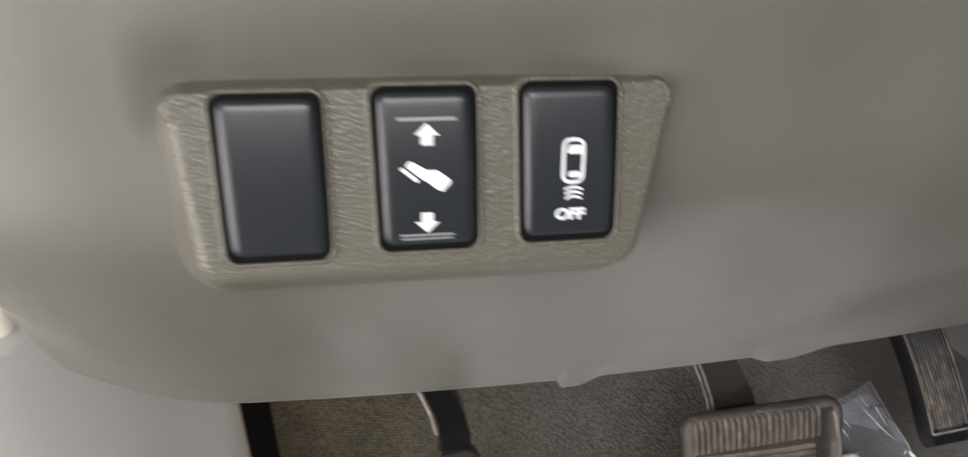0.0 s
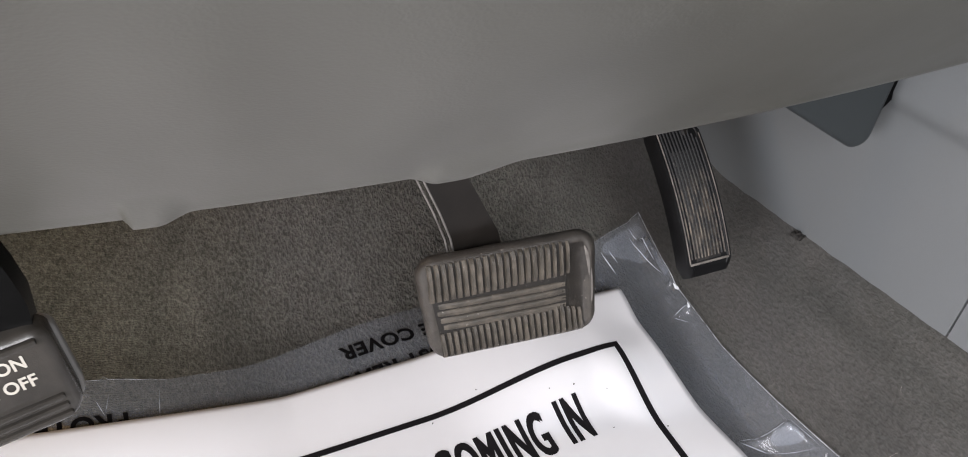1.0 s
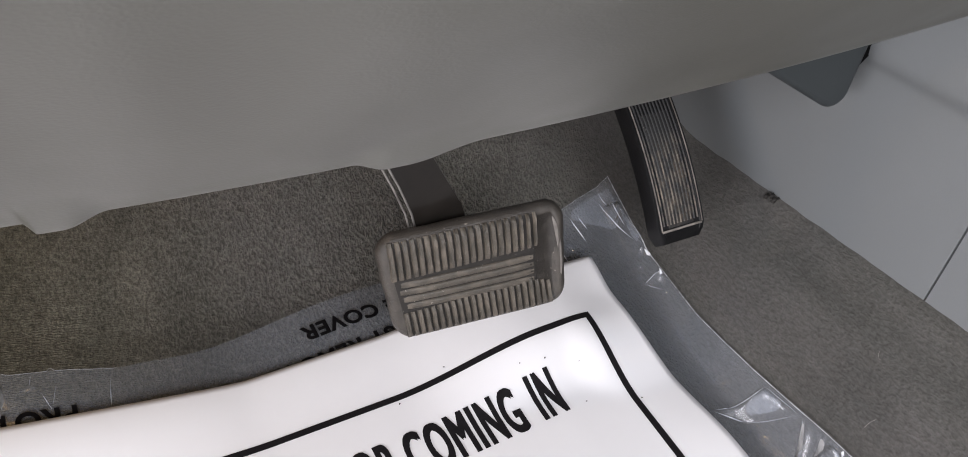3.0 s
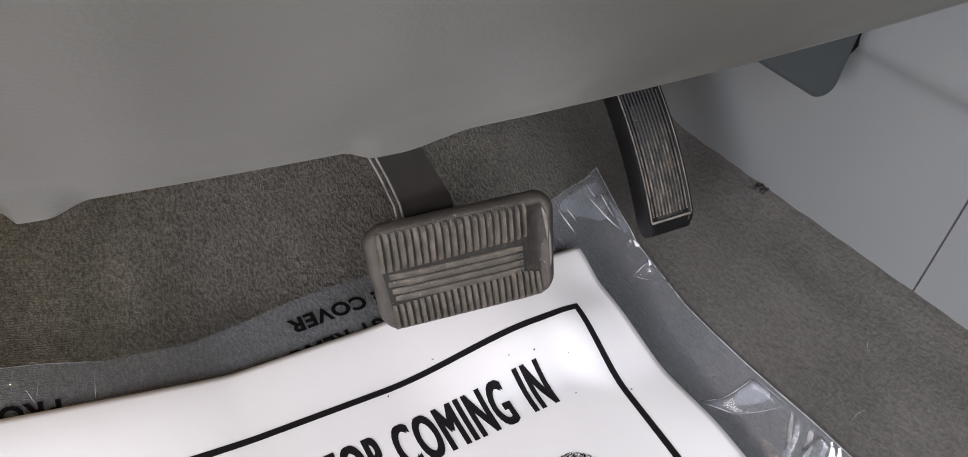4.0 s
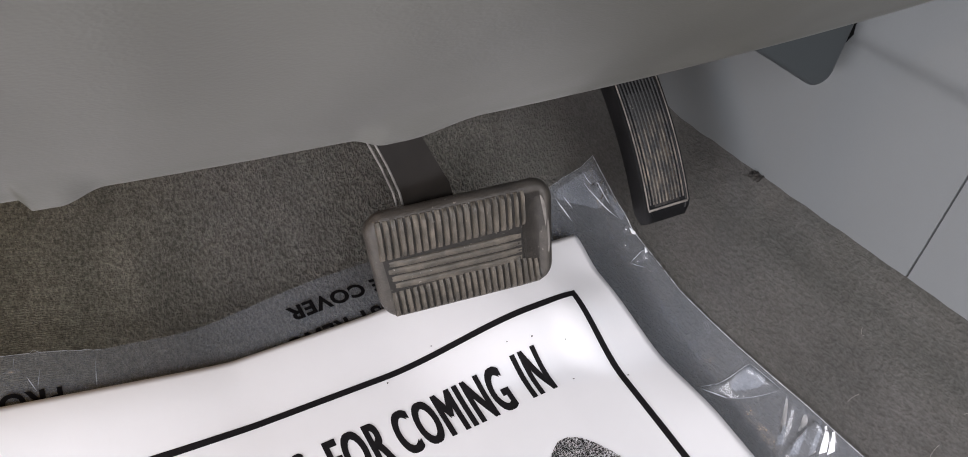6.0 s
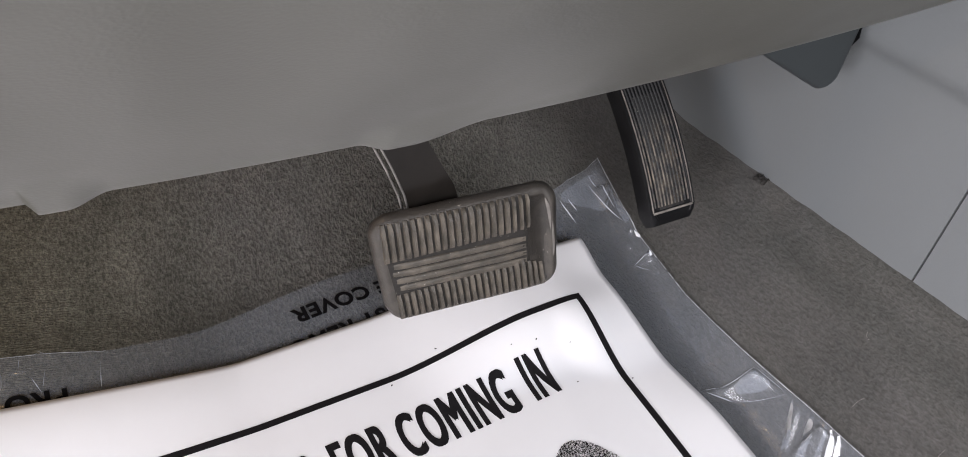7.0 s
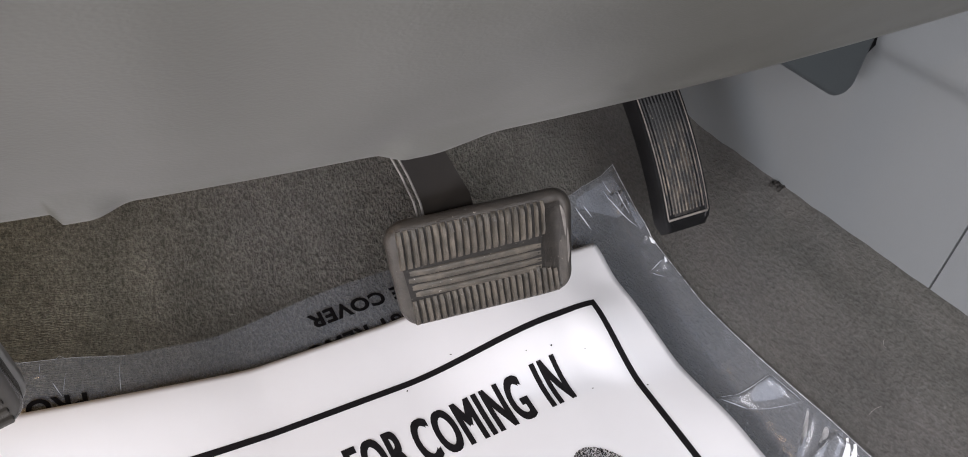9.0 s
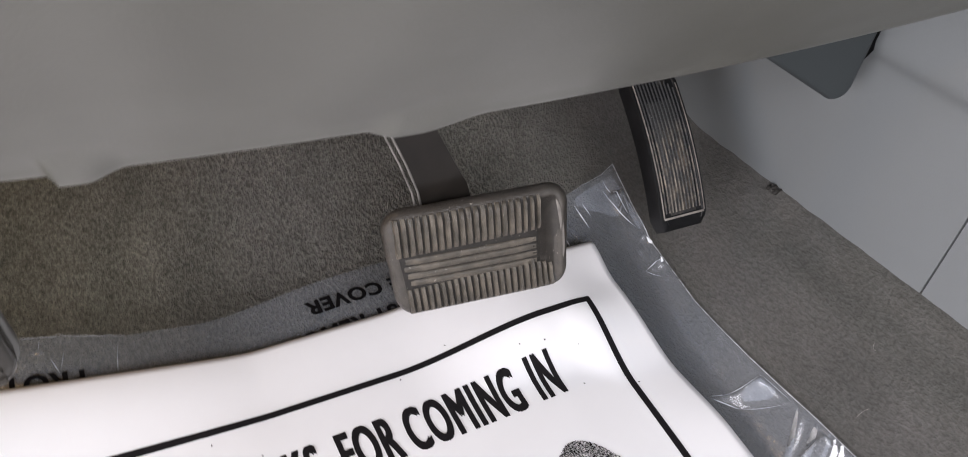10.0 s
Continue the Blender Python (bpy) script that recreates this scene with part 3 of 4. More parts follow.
mark(rounded([(-0.0050, 0.0014), (-0.0036, 0.0026), (0.0, 0.0004), (0.0022, 0.0004), (0.0056, -0.0022), (0.0034, -0.0046), (0.0020, -0.0040), (0.0004, -0.0026), (-0.0012, -0.0016)], 0.0007, 3), pedals_sw, "foot_mark")
mark([(-0.0060, 0.0006), (-0.0054, 0.0012), (-0.0018, -0.0018), (-0.0024, -0.0024)], pedals_sw, "foot_mark")
sonar = switch(0.0322, 0.0006, "sonar_switch")


def ring_outline(w, h, t, r):
    """A closed frame as a bmesh slab in local x and z."""
    bm = bmesh.new()
    o = rounded([(-w, h), (w, h), (w, -h), (-w, -h)], r)
    i = rounded([(-w + t, h - t), (w - t, h - t), (w - t, -h + t), (-w + t, -h + t)], max(r - t, 0.0002))
    a = [bm.verts.new((x, -0.00015, z)) for x, z in o]
    b = [bm.verts.new((x, -0.00015, z)) for x, z in i]
    for k in range(len(a)):
        bm.faces.new((a[k - 1], a[k], b[k], b[k - 1]))
    return bm


part("car_mark", ring_outline(0.0027, 0.0053, 0.0008, 0.002), M_MARK, sonar, m=Matrix.Translation((0.0008, -0.00350, 0.0008)), smooth=None)
mark(rounded([(-0.0002, 0.0044), (0.0026, 0.0044), (0.0032, 0.0024), (-0.0008, 0.0024)], 0.0006), sonar, "car_mark")
mark(rounded([(-0.0004, -0.0030), (0.0028, -0.0030), (0.0024, -0.0016), (0.0, -0.0016)], 0.0005), sonar, "car_mark")
for k in range(3):
    w = 0.0021 - 0.0001 * k
    mark([(0.0012 + w * s, -0.0056 - 0.0011 * k - 0.0006 * s * s + o) for s, o in
          [(-1, 0), (-0.5, 0), (0, 0), (0.5, 0), (1, 0), (1, 0.0006), (0.5, 0.0006), (0, 0.0006), (-0.5, 0.0006), (-1, 0.0006)]], sonar, "wave_mark")
part("lettering", lettering("OFF", 0.0037, 1.06, 0.00020, 1.0, "CENTER"), M_MARK, sonar,
     m=Matrix.Translation((0.0006, -0.00320, -0.0129)) @ pose(0, 0, 0, 96, 0, 0), smooth=None)

# ---- centre console ----
def console_face(y0, y1, name, gap=0.0):
    """One side panel of the console: a slab along y whose lower edge follows the carpet, with a ledge above."""
    bm = bmesh.new()
    n = 24
    rings = []
    for j in range(n + 1):
        y = y0 + (y1 - y0) * j / n
        lz = floor_z(0.3, y) - 0.015 - 0.02
        ledge = 0.2345 + 0.14 * (0.33 - y)
        prof = [(0.300, lz), (0.3005, 0.15), (0.3005, ledge - 0.016), (0.3003, ledge - 0.011), (0.2990, ledge - 0.0075), (0.2962, ledge - 0.004), (0.2936, ledge), (0.2926, ledge + 0.005), (0.2930, ledge + 0.012), (0.318, 0.465), (0.35, 0.47), (0.35, lz)]
        rings.append([bm.verts.new((x, y, z)) for x, z in prof])
    for a, b in zip(rings, rings[1:]):
        for k in range(len(a)):
            bm.faces.new((a[k - 1], a[k], b[k], b[k - 1]))
    bm.faces.new(rings[0])
    bm.faces.new(rings[-1])
    return bm


console = thing("centre_console", Matrix.Identity(4), "blue-grey hard plastic side of the centre console", "console", kind="structure")
part("side_panel", console_face(0.2262, 0.80, "side_panel"), M_CONSOLE, console, smooth=80)
part("side_panel", console_face(-0.9, 0.2248, "side_panel"), M_CONSOLE, console, smooth=80)
part("seam_backing", box(0.02, 0.02, 0.6, (0.3155, 0.2255, 0.25)), M_BLACK, console, "dark seam between the panels")

duct = thing("lower_trim_corner", Matrix.Translation((0.003, 0.33, 0.0)), "dark blue-grey plastic trim corner hanging under the dashboard", "trim")
part("corner_plate", slab(rounded([(0.2755, 0.2015), (0.2800, 0.300), (0.12, 0.30)], [0.010, 0.004, 0.004], 8), 0.016, 0.004, 5), M_DUCT, duct, smooth=80)
# solid black slab in place of the shaded gap beside the trim
part("dark_gap", slab([(0.2770, 0.30), (0.2970, 0.30), (0.2970, 0.242), (0.2860, 0.228), (0.2812, 0.2135), (0.2780, 0.2060)], 0.006), M_BLACK, duct, "black slab standing for the shaded gap beside the trim corner")

# ---- kick panel and door side ----
def kick_mesh(path, heights):
    bm = bmesh.new()
    rings = [[bm.verts.new((x, y, z)) for x, y in path] for z in heights]
    for a, b in zip(rings, rings[1:]):
        for k in range(len(path)):
            bm.faces.new((a[k - 1], a[k], b[k], b[k - 1]))
    bm.faces.new(rings[0])
    bm.faces.new(rings[-1])
    return bm


BACK = [(-0.2705, 0.306), (-0.271, 0.316), (-0.278, 0.325), (-0.30, 0.33), (-0.34, 0.36), (-0.62, 0.36)]
kick = part("kick_panel", kick_mesh([(-0.62, 0.17), (-0.36, 0.19), (-0.325, 0.212), (-0.295, 0.262), (-0.277, 0.296)] + BACK, (0.10, 0.20, 0.30, 0.364, 0.367)), M_KICK, smooth=50)
tagged(kick, "light grey plastic kick panel beside the parking brake", "trim panel", kind="structure")
part("sill_trim", kick_mesh([(-0.62, -0.9), (-0.36, -0.9), (-0.345, 0.10), (-0.33, 0.2), (-0.298, 0.262), (-0.279, 0.297)] + [(x - 0.002, y) for x, y in BACK], (-0.01, 0.05, 0.098)), M_KICK, kick, "grey plastic sill trim")
# added black sheet that stands in for the dark shade beside the kick panel
part("side_shade", kick_mesh([(-0.2712, 0.3120), (-0.2635, 0.3650), (-0.2680, 0.3700), (-0.2760, 0.3200)], (0.0, 0.10, 0.20, 0.30, 0.37)), M_BLACK, kick, "black sheet standing for the shade behind the kick panel")
door = part("door_edge", box(0.20, 0.28, 0.74, (-0.4260, 0.361, 0.731), 0.008, 3), M_DOOR)
tagged(door, "cream door frame trim past the end of the dashboard", "door trim", kind="structure")
# black box fills in for the shadowed gap at the dashboard's end
part("door_gap", box(0.05, 0.012, 0.30, (-0.304, 0.250, 0.500)), M_BLACK, door, "black box standing for the shaded gap beside the dashboard")
part("firewall_side", box(0.03, 0.6, 0.7, (-0.40, 0.66, 0.30)), M_CARPET, kick, "carpeted side wall under the dashboard")


# ---- protective film and paper mat ----
def paper_z(x, y):
    """Height of the paper mat: flat in the middle, a hump along its front right, curled up at the left and along the right edge."""
    a = radians(PAPER_TURN)
    dx, dy = x - (PX0 + PX1) / 2, y - PY1
    u, v = dx * math.cos(a) + dy * math.sin(a), dy * math.cos(a) - dx * math.sin(a)
    side = smoothstep((u - 0.150) / 0.03)
    front = smoothstep((v + 0.098 + 0.020 * side) / (0.050 + 0.016 * side))
    z = 0.0172 + 0.0180 * smoothstep((u - 0.035) / 0.11) * front
    z -= (0.002 + 0.0045 * smoothstep(-v / 0.04)) * smoothstep((u - 0.165) / 0.05) * front
    z += 0.0060 * smoothstep((u - 0.160) / 0.08) * smoothstep((-0.105 - v) / 0.07)
    z += 0.0036 * smoothstep((v + 0.05) / 0.05) * (1 - smoothstep((u - 0.03) / 0.08))
    out = max(0.0, -0.045 - u)
    return z + 0.235 * out * out / (out + 0.012) * smoothstep((v + 0.085) / 0.085)


PAPER_TURN, PX0, PX1, PY1 = 4.64, -0.2421, 0.1889, 0.3876


def paper_place(u, v):
    """From the paper's own plane (metres from its middle front edge) to the world."""
    a = radians(PAPER_TURN)
    return (PX0 + PX1) / 2 + u * math.cos(a) - v * math.sin(a), PY1 + u * math.sin(a) + v * math.cos(a)


def on_paper(bm, lift, thick=0.0):
    for v in bm.verts:
        x, y = paper_place(v.co.x, v.co.y)
        v.co = (x, y, paper_z(x, y) + lift + v.co.z)
    return bm


def subdivided_strip(u0, u1, v0, v1, n):
    bm = bmesh.new()
    long_u = abs(u1 - u0) > abs(v1 - v0)
    rings = []
    for k in range(n + 1):
        s = k / n
        if long_u:
            u = u0 + (u1 - u0) * s
            rings.append((bm.verts.new((u, v0, 0)), bm.verts.new((u, v1, 0))))
        else:
            v = v0 + (v1 - v0) * s
            rings.append((bm.verts.new((u0, v, 0)), bm.verts.new((u1, v, 0))))
    for a, b in zip(rings, rings[1:]):
        bm.faces.new((a[0], a[1], b[1], b[0]))
    return bm


HW = (PX1 - PX0) / 2
mat = thing("paper_floor_mat", Matrix.Identity(4), "white printed paper floor mat lying on plastic film", "floor mat")
sheet_bm = grid_sheet(-HW, HW, 100, -0.48, 0.0, 110, lambda x, y: 0.0)
for v in sheet_bm.verts:
    bow = 0.0028 * smoothstep((-0.105 - v.co.y) / 0.07) - 0.0030 * smoothstep(-v.co.y / 0.04) * smoothstep((v.co.y + 0.118) / 0.066)
    v.co.x += bow * smoothstep((v.co.x - 0.15) / 0.065)
on_paper(sheet_bm, 0.0)
sheet = part("sheet", sheet_bm, M_PAPER, mat, smooth=180)
sol = sheet.modifiers.new("thickness", "SOLIDIFY")
sol.thickness, sol.offset = 0.0003, 0.0
BU, BV, BT = 0.1831, -0.0489, 0.0046
for u0, u1, v0, v1 in ((-BU, BU, BV, BV - BT), (BU, BU - BT, BV - BT, -0.44), (-BU + BT, -BU, BV - BT, -0.44), (-BU, BU, -0.44, -0.44 - BT)):
    part("border_line", on_paper(subdivided_strip(u0, u1, v0, v1, 90), 0.0006), M_INK, mat, "printed black border line", smooth=180)


def dense(bm, size):
    """Cut long edges so that flat letters can follow a curved sheet."""
    for _ in range(3):
        long_edges = [e for e in bm.edges if e.calc_length() > size]
        if not long_edges:
            break
        bmesh.ops.subdivide_edges(bm, edges=long_edges, cuts=1)
        bmesh.ops.triangulate(bm, faces=bm.faces[:])
    return bm


def flat_text(text, size, sx, bold, place, space=1.0, align="LEFT"):
    bm = dense(lettering(text, size, sx, bold, space, align), 0.009)
    bmesh.ops.transform(bm, matrix=place, verts=bm.verts)
    return bm


def bold_words():
    """Heavy capitals: the same letters laid five times, a hair apart."""
    bm = bmesh.new()
    for k, (du, dv) in enumerate(((-0.0009, -0.0006), (-0.0009, 0.0006), (0.0, 0.0), (0.0009, -0.0006), (0.0009, 0.0006))):
        for text, u, v, wide in (("THANKS", -0.0292, -0.1125, 0.395), ("FOR", 0.0192, -0.1106, 0.396), ("COMING", 0.1070, -0.1078, 0.402), ("IN", 0.1370, -0.1057, 0.402)):
            one = flat_text(text, 0.0455, wide, 0.0, pose(u + du, v + dv, 0.00003 * k, 0, 0, 1.9), 1.14, "RIGHT")
            me = bpy.data.meshes.new("letters")
            one.to_mesh(me)
            one.free()
            bm.from_mesh(me)
            bpy.data.meshes.remove(me)
    return bm


part("lettering", on_paper(bold_words(), 0.0006), M_INK, mat, "bold black capitals", smooth=None)


def shoe_print(cx, cy, w, h, turn):
    """A stippled sole print: many short printed dashes inside a sole outline."""
    bm = bmesh.new()
    rng = random.Random(5)
    for _ in range(52000):
        x, y = rng.uniform(-1, 1), rng.uniform(-1, 1)
        waist = 0.78 + 0.22 * math.cos((y - 0.5) * 2.6)
        if (x / waist) ** 2 + abs(y) ** 2.6 > 1:
            continue
        a, s = rng.uniform(0, math.pi), rng.uniform(0.00024, 0.00046)
        p = Vector((cx + x * w, cy + y * h, 0))
        d, e = Vector((math.cos(a), math.sin(a), 0)) * s, Vector((-math.sin(a), math.cos(a), 0)) * s * 0.45
        bm.faces.new([bm.verts.new(p + q) for q in (-d - e, d - e, d + e, -d + e)])
    return bm


part("sole_print", on_paper(shoe_print(0.1187, -0.2413, 0.036, 0.100, 0), 0.0006), M_INK, mat, "speckled black sole print", smooth=None)
part("sole_print", on_paper(shoe_print(-0.0583, -0.2413, 0.036, 0.100, 0), 0.0006), M_INK, mat, "speckled black sole print", smooth=None)


# folds in the film: where each starts, its heading, length, half width and height
FOLDS = [(0.240, 0.4015, 215, 0.018, 0.003, 0.0034), (0.2385, 0.374, 178, 0.015, 0.0045, 0.0048), (0.2415, 0.2165, 230, 0.028, 0.004, 0.0042), (0.2425, 0.2005, 205, 0.020, 0.004, 0.0042),
         (0.2440, 0.1840, 200, 0.030, 0.005, 0.0045), (0.2440, 0.1650, 195, 0.040, 0.006, 0.0045), (0.226, 0.468, 268, 0.060, 0.003, 0.0014), (0.205, 0.466, 282, 0.040, 0.003, 0.0014),
         (0.170, 0.456, 286, 0.035, 0.004, 0.0020), (-0.158, 0.428, 272, 0.040, 0.0022, 0.0036), (-0.185, 0.428, 268, 0.040, 0.0025, 0.0045), (-0.215, 0.430, 280, 0.050, 0.005, 0.0050)]
# creased flaps: a triangle in plan, where its peak lies, and its height
FLAPS = [((0.2400, 0.2550), (0.2080, 0.2610), (0.2440, 0.2235), (0.2330, 0.2500), 0.0140), ((0.2375, 0.3780), (0.2235, 0.3770), (0.2365, 0.3640), (0.2335, 0.3745), 0.0120),
         ((0.2330, 0.4400), (0.2220, 0.4480), (0.2325, 0.4150), (0.2300, 0.4360), 0.0160), ((0.2365, 0.4050), (0.2280, 0.4040), (0.2360, 0.3940), (0.2340, 0.4030), 0.0110),
         ((0.2440, 0.1990), (0.2240, 0.1960), (0.2450, 0.1780), (0.2400, 0.1950), 0.0120)]


def flap_rise(x, y, a, b, c, peak, height):
    """Height of a three-sided crease with its peak over a point of its base."""
    best = 1.0
    for p, q in ((a, b), (b, c), (c, a)):
        side = (q[0] - p[0]) * (y - p[1]) - (q[1] - p[1]) * (x - p[0])
        whole = (q[0] - p[0]) * (peak[1] - p[1]) - (q[1] - p[1]) * (peak[0] - p[0])
        best = min(best, side / whole)
    return height * max(0.0, best)


def film_right(y):
    """Where the film's cut edge runs."""
    return 0.2362 + 0.062 * max(0.0, 0.33 - y) - 0.10 * max(0.0, y - 0.405)


def film_z(x, y):
    z = floor_z(x, y) + 0.0045 + smoothstep((x - 0.12) / 0.12) * smoothstep((y - 0.37) / 0.10) * 0.006
    z += 0.026 * smoothstep((x - 0.165) / 0.07) * smoothstep((y - 0.400) / 0.075)
    z += 0.65 * max(0.0, x - film_right(y) + 0.008) * smoothstep((y - 0.395) / 0.02)
    z += 0.0012 * math.sin(x * 42 + y * 20) * smoothstep((y - 0.36) / 0.08) + 0.001 * math.sin((x + y) * 33)
    z += 0.0012 * abs(noise.noise((x * 38, y * 22, 3.0))) * smoothstep((x - 0.185) / 0.03)
    inside = smoothstep((film_right(y) - x) / 0.006)
    for fx, fy, turn, length, half, height in FOLDS:
        c, sn = math.cos(radians(turn)), math.sin(radians(turn))
        along, across = (x - fx) * c + (y - fy) * sn, abs((y - fy) * c - (x - fx) * sn)
        if across < half and -0.02 < along < length:
            k = 1 - max(0.0, along) / length
            z += inside * height * k * max(0.0, 1 - across / (half * (0.35 + 0.65 * k)))
    for flap in FLAPS:
        z += inside * flap_rise(x, y, *flap)
    return z


def film_edge(s, r):
    """The film's plan: s across, r from the seat to the toe board."""
    y_front = 0.4165 + 0.045 * smoothstep((s - 0.22) / 0.70) - 0.003 * math.exp(-((s - 0.315) / 0.03) ** 2)
    y = -0.3 + (y_front + 0.3) * r
    return -0.33 + (film_right(y) + 0.33) * s, y


def film_height(x, y):
    z = film_z(x, y)
    return min(z, paper_z(x, y) - 0.002) if x < PX1 - 0.005 and y < PY1 - 0.02 else z


def film_mesh():
    bm = bmesh.new()
    nx, ny_ = 170, 330
    rows = []
    for j in range(ny_ + 1):
        row = []
        for i in range(nx + 1):
            x, y = film_edge(1 - (1 - i / nx) ** 1.8, (j / ny_) ** 0.6)
            row.append(bm.verts.new((x, y, film_height(x, y))))
        rows.append(row)
    for j in range(ny_):
        for i in range(nx):
            bm.faces.new((rows[j][i], rows[j][i + 1], rows[j + 1][i + 1], rows[j + 1][i]))
    return bm


film = thing("protective_film", Matrix.Identity(4), "clear plastic protective film with black print on the carpet", "plastic film")
film_sheet = part("film_sheet", film_mesh(), M_FILM, film, smooth=180)
film_sheet.visible_shadow = False
rim = [film_edge(1, 0.35 + 0.65 * k / 150) for k in range(151)]
part("film_edge", tube([(x, y, film_height(x, y) + 0.0003) for x, y in rim], 0.00035, 5), M_FILM_EDGE, film, "pale cut edge")


# the front edge, and sharp creases whose glints are put into a pale colour
for s0, s1 in ((0.15, 0.32), (0.90, 1.0)):
    front = [film_edge(s0 + (s1 - s0) * k / 40, 1.0) for k in range(41)]
    part("film_edge", tube([(x, y, film_height(x, y) + 0.0002) for x, y in front], 0.00014, 5), M_FILM_EDGE, film, "pale cut edge")
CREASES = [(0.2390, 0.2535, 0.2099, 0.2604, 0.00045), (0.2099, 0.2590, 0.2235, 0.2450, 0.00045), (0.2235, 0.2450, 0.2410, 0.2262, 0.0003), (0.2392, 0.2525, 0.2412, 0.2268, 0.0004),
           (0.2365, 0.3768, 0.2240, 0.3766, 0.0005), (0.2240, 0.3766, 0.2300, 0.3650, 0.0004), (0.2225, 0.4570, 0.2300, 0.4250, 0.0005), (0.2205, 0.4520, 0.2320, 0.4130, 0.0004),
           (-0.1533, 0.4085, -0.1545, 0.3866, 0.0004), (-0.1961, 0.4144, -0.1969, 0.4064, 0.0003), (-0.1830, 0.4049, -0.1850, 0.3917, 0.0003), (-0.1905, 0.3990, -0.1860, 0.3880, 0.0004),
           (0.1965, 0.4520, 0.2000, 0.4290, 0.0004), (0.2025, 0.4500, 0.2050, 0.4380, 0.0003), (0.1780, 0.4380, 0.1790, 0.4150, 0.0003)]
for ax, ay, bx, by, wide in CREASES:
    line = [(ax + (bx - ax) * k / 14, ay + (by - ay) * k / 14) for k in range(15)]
    part("crease", tube([(x, y, film_height(x, y) + 0.0003) for x, y in line], [0.00005 + wide * math.sin(math.pi * k / 14) for k in range(15)], 6, 0.3), M_CREASE, film, "crease with its glint put into a pale colour").visible_shadow = False


def film_patch(outline, lift=0.0007):
    """A patch that follows the film sheet and carries painted sheen or glare."""
    bm = bmesh.new()
    bm.faces.new([bm.verts.new((x, y, 0)) for x, y in outline])
    bmesh.ops.triangulate(bm, faces=bm.faces[:])
    dense(bm, 0.003)
    for v in bm.verts:
        v.co.z = film_height(v.co.x, v.co.y) + lift
    return bm


def streak(ax, ay, bx, by, w0, w1):
    """A long patch, w0 wide where it starts and w1 where it ends."""
    d = math.hypot(bx - ax, by - ay)
    px, py = (by - ay) / d / 2, (ax - bx) / d / 2
    return [(ax + px * w0, ay + py * w0), (bx + px * w1, by + py * w1), (bx - px * w1, by - py * w1), (ax - px * w0, ay - py * w0)]


# outlines of the painted highlights on the film
PATCHES = [(rounded([(0.2384, 0.2522), (0.2290, 0.2524), (0.2246, 0.2508), (0.2254, 0.2468), (0.2338, 0.2378), (0.2376, 0.2350)], 0.0016, 3), M_SHEEN),
           (streak(0.2410, 0.2200, 0.2280, 0.2010, 0.0008, 0.0034), M_SHEEN), (streak(0.2420, 0.2040, 0.2300, 0.1910, 0.0022, 0.0044), M_SHEEN),
           (streak(0.2436, 0.1950, 0.2350, 0.1840, 0.0016, 0.0026), M_SHEEN), (streak(0.2440, 0.1905, 0.2375, 0.1800, 0.0010, 0.0034), M_GLARE),
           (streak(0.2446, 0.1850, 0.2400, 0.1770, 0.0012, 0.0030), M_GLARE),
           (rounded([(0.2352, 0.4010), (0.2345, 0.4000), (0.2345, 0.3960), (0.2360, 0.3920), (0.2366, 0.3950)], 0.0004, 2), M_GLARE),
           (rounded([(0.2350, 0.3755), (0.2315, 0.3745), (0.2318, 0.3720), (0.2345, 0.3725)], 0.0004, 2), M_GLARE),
           (streak(0.2270, 0.4560, 0.2345, 0.4100, 0.0022, 0.0034), M_SHEEN), (rounded([(0.1925, 0.4560), (0.2255, 0.4575), (0.2300, 0.4250), (0.2080, 0.4400)], 0.004, 3), M_SHEEN)]
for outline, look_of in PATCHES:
    part("highlight_patch", film_patch(outline), look_of, film, "pale film patch with a painted highlight", smooth=180).visible_shadow = False


def fold_strip(at, normal, along, length, half, radius):
    """A narrow rounded fold standing out of the film, tilted to fit the camera's view."""
    n = Vector(normal).normalized()
    a = (Vector(along) - n * Vector(along).dot(n)).normalized()
    b = n.cross(a)
    bm = bmesh.new()
    rows = []
    for j in range(13):
        q = 2 * j / 12 - 1
        wide = half * (1 - q * q) ** 0.5 + 0.0001
        rows.append([bm.verts.new(Vector(at) + a * length / 2 * q + b * wide * p - n * (wide * p) ** 2 / (2 * radius) - n * (length / 2 * q) ** 2 / (2 * radius * 4))
                     for p in (-1, -0.6, -0.2, 0.2, 0.6, 1)])
    for r0, r1 in zip(rows, rows[1:]):
        for k in range(5):
            bm.faces.new((r0[k], r0[k + 1], r1[k + 1], r1[k]))
    return bm


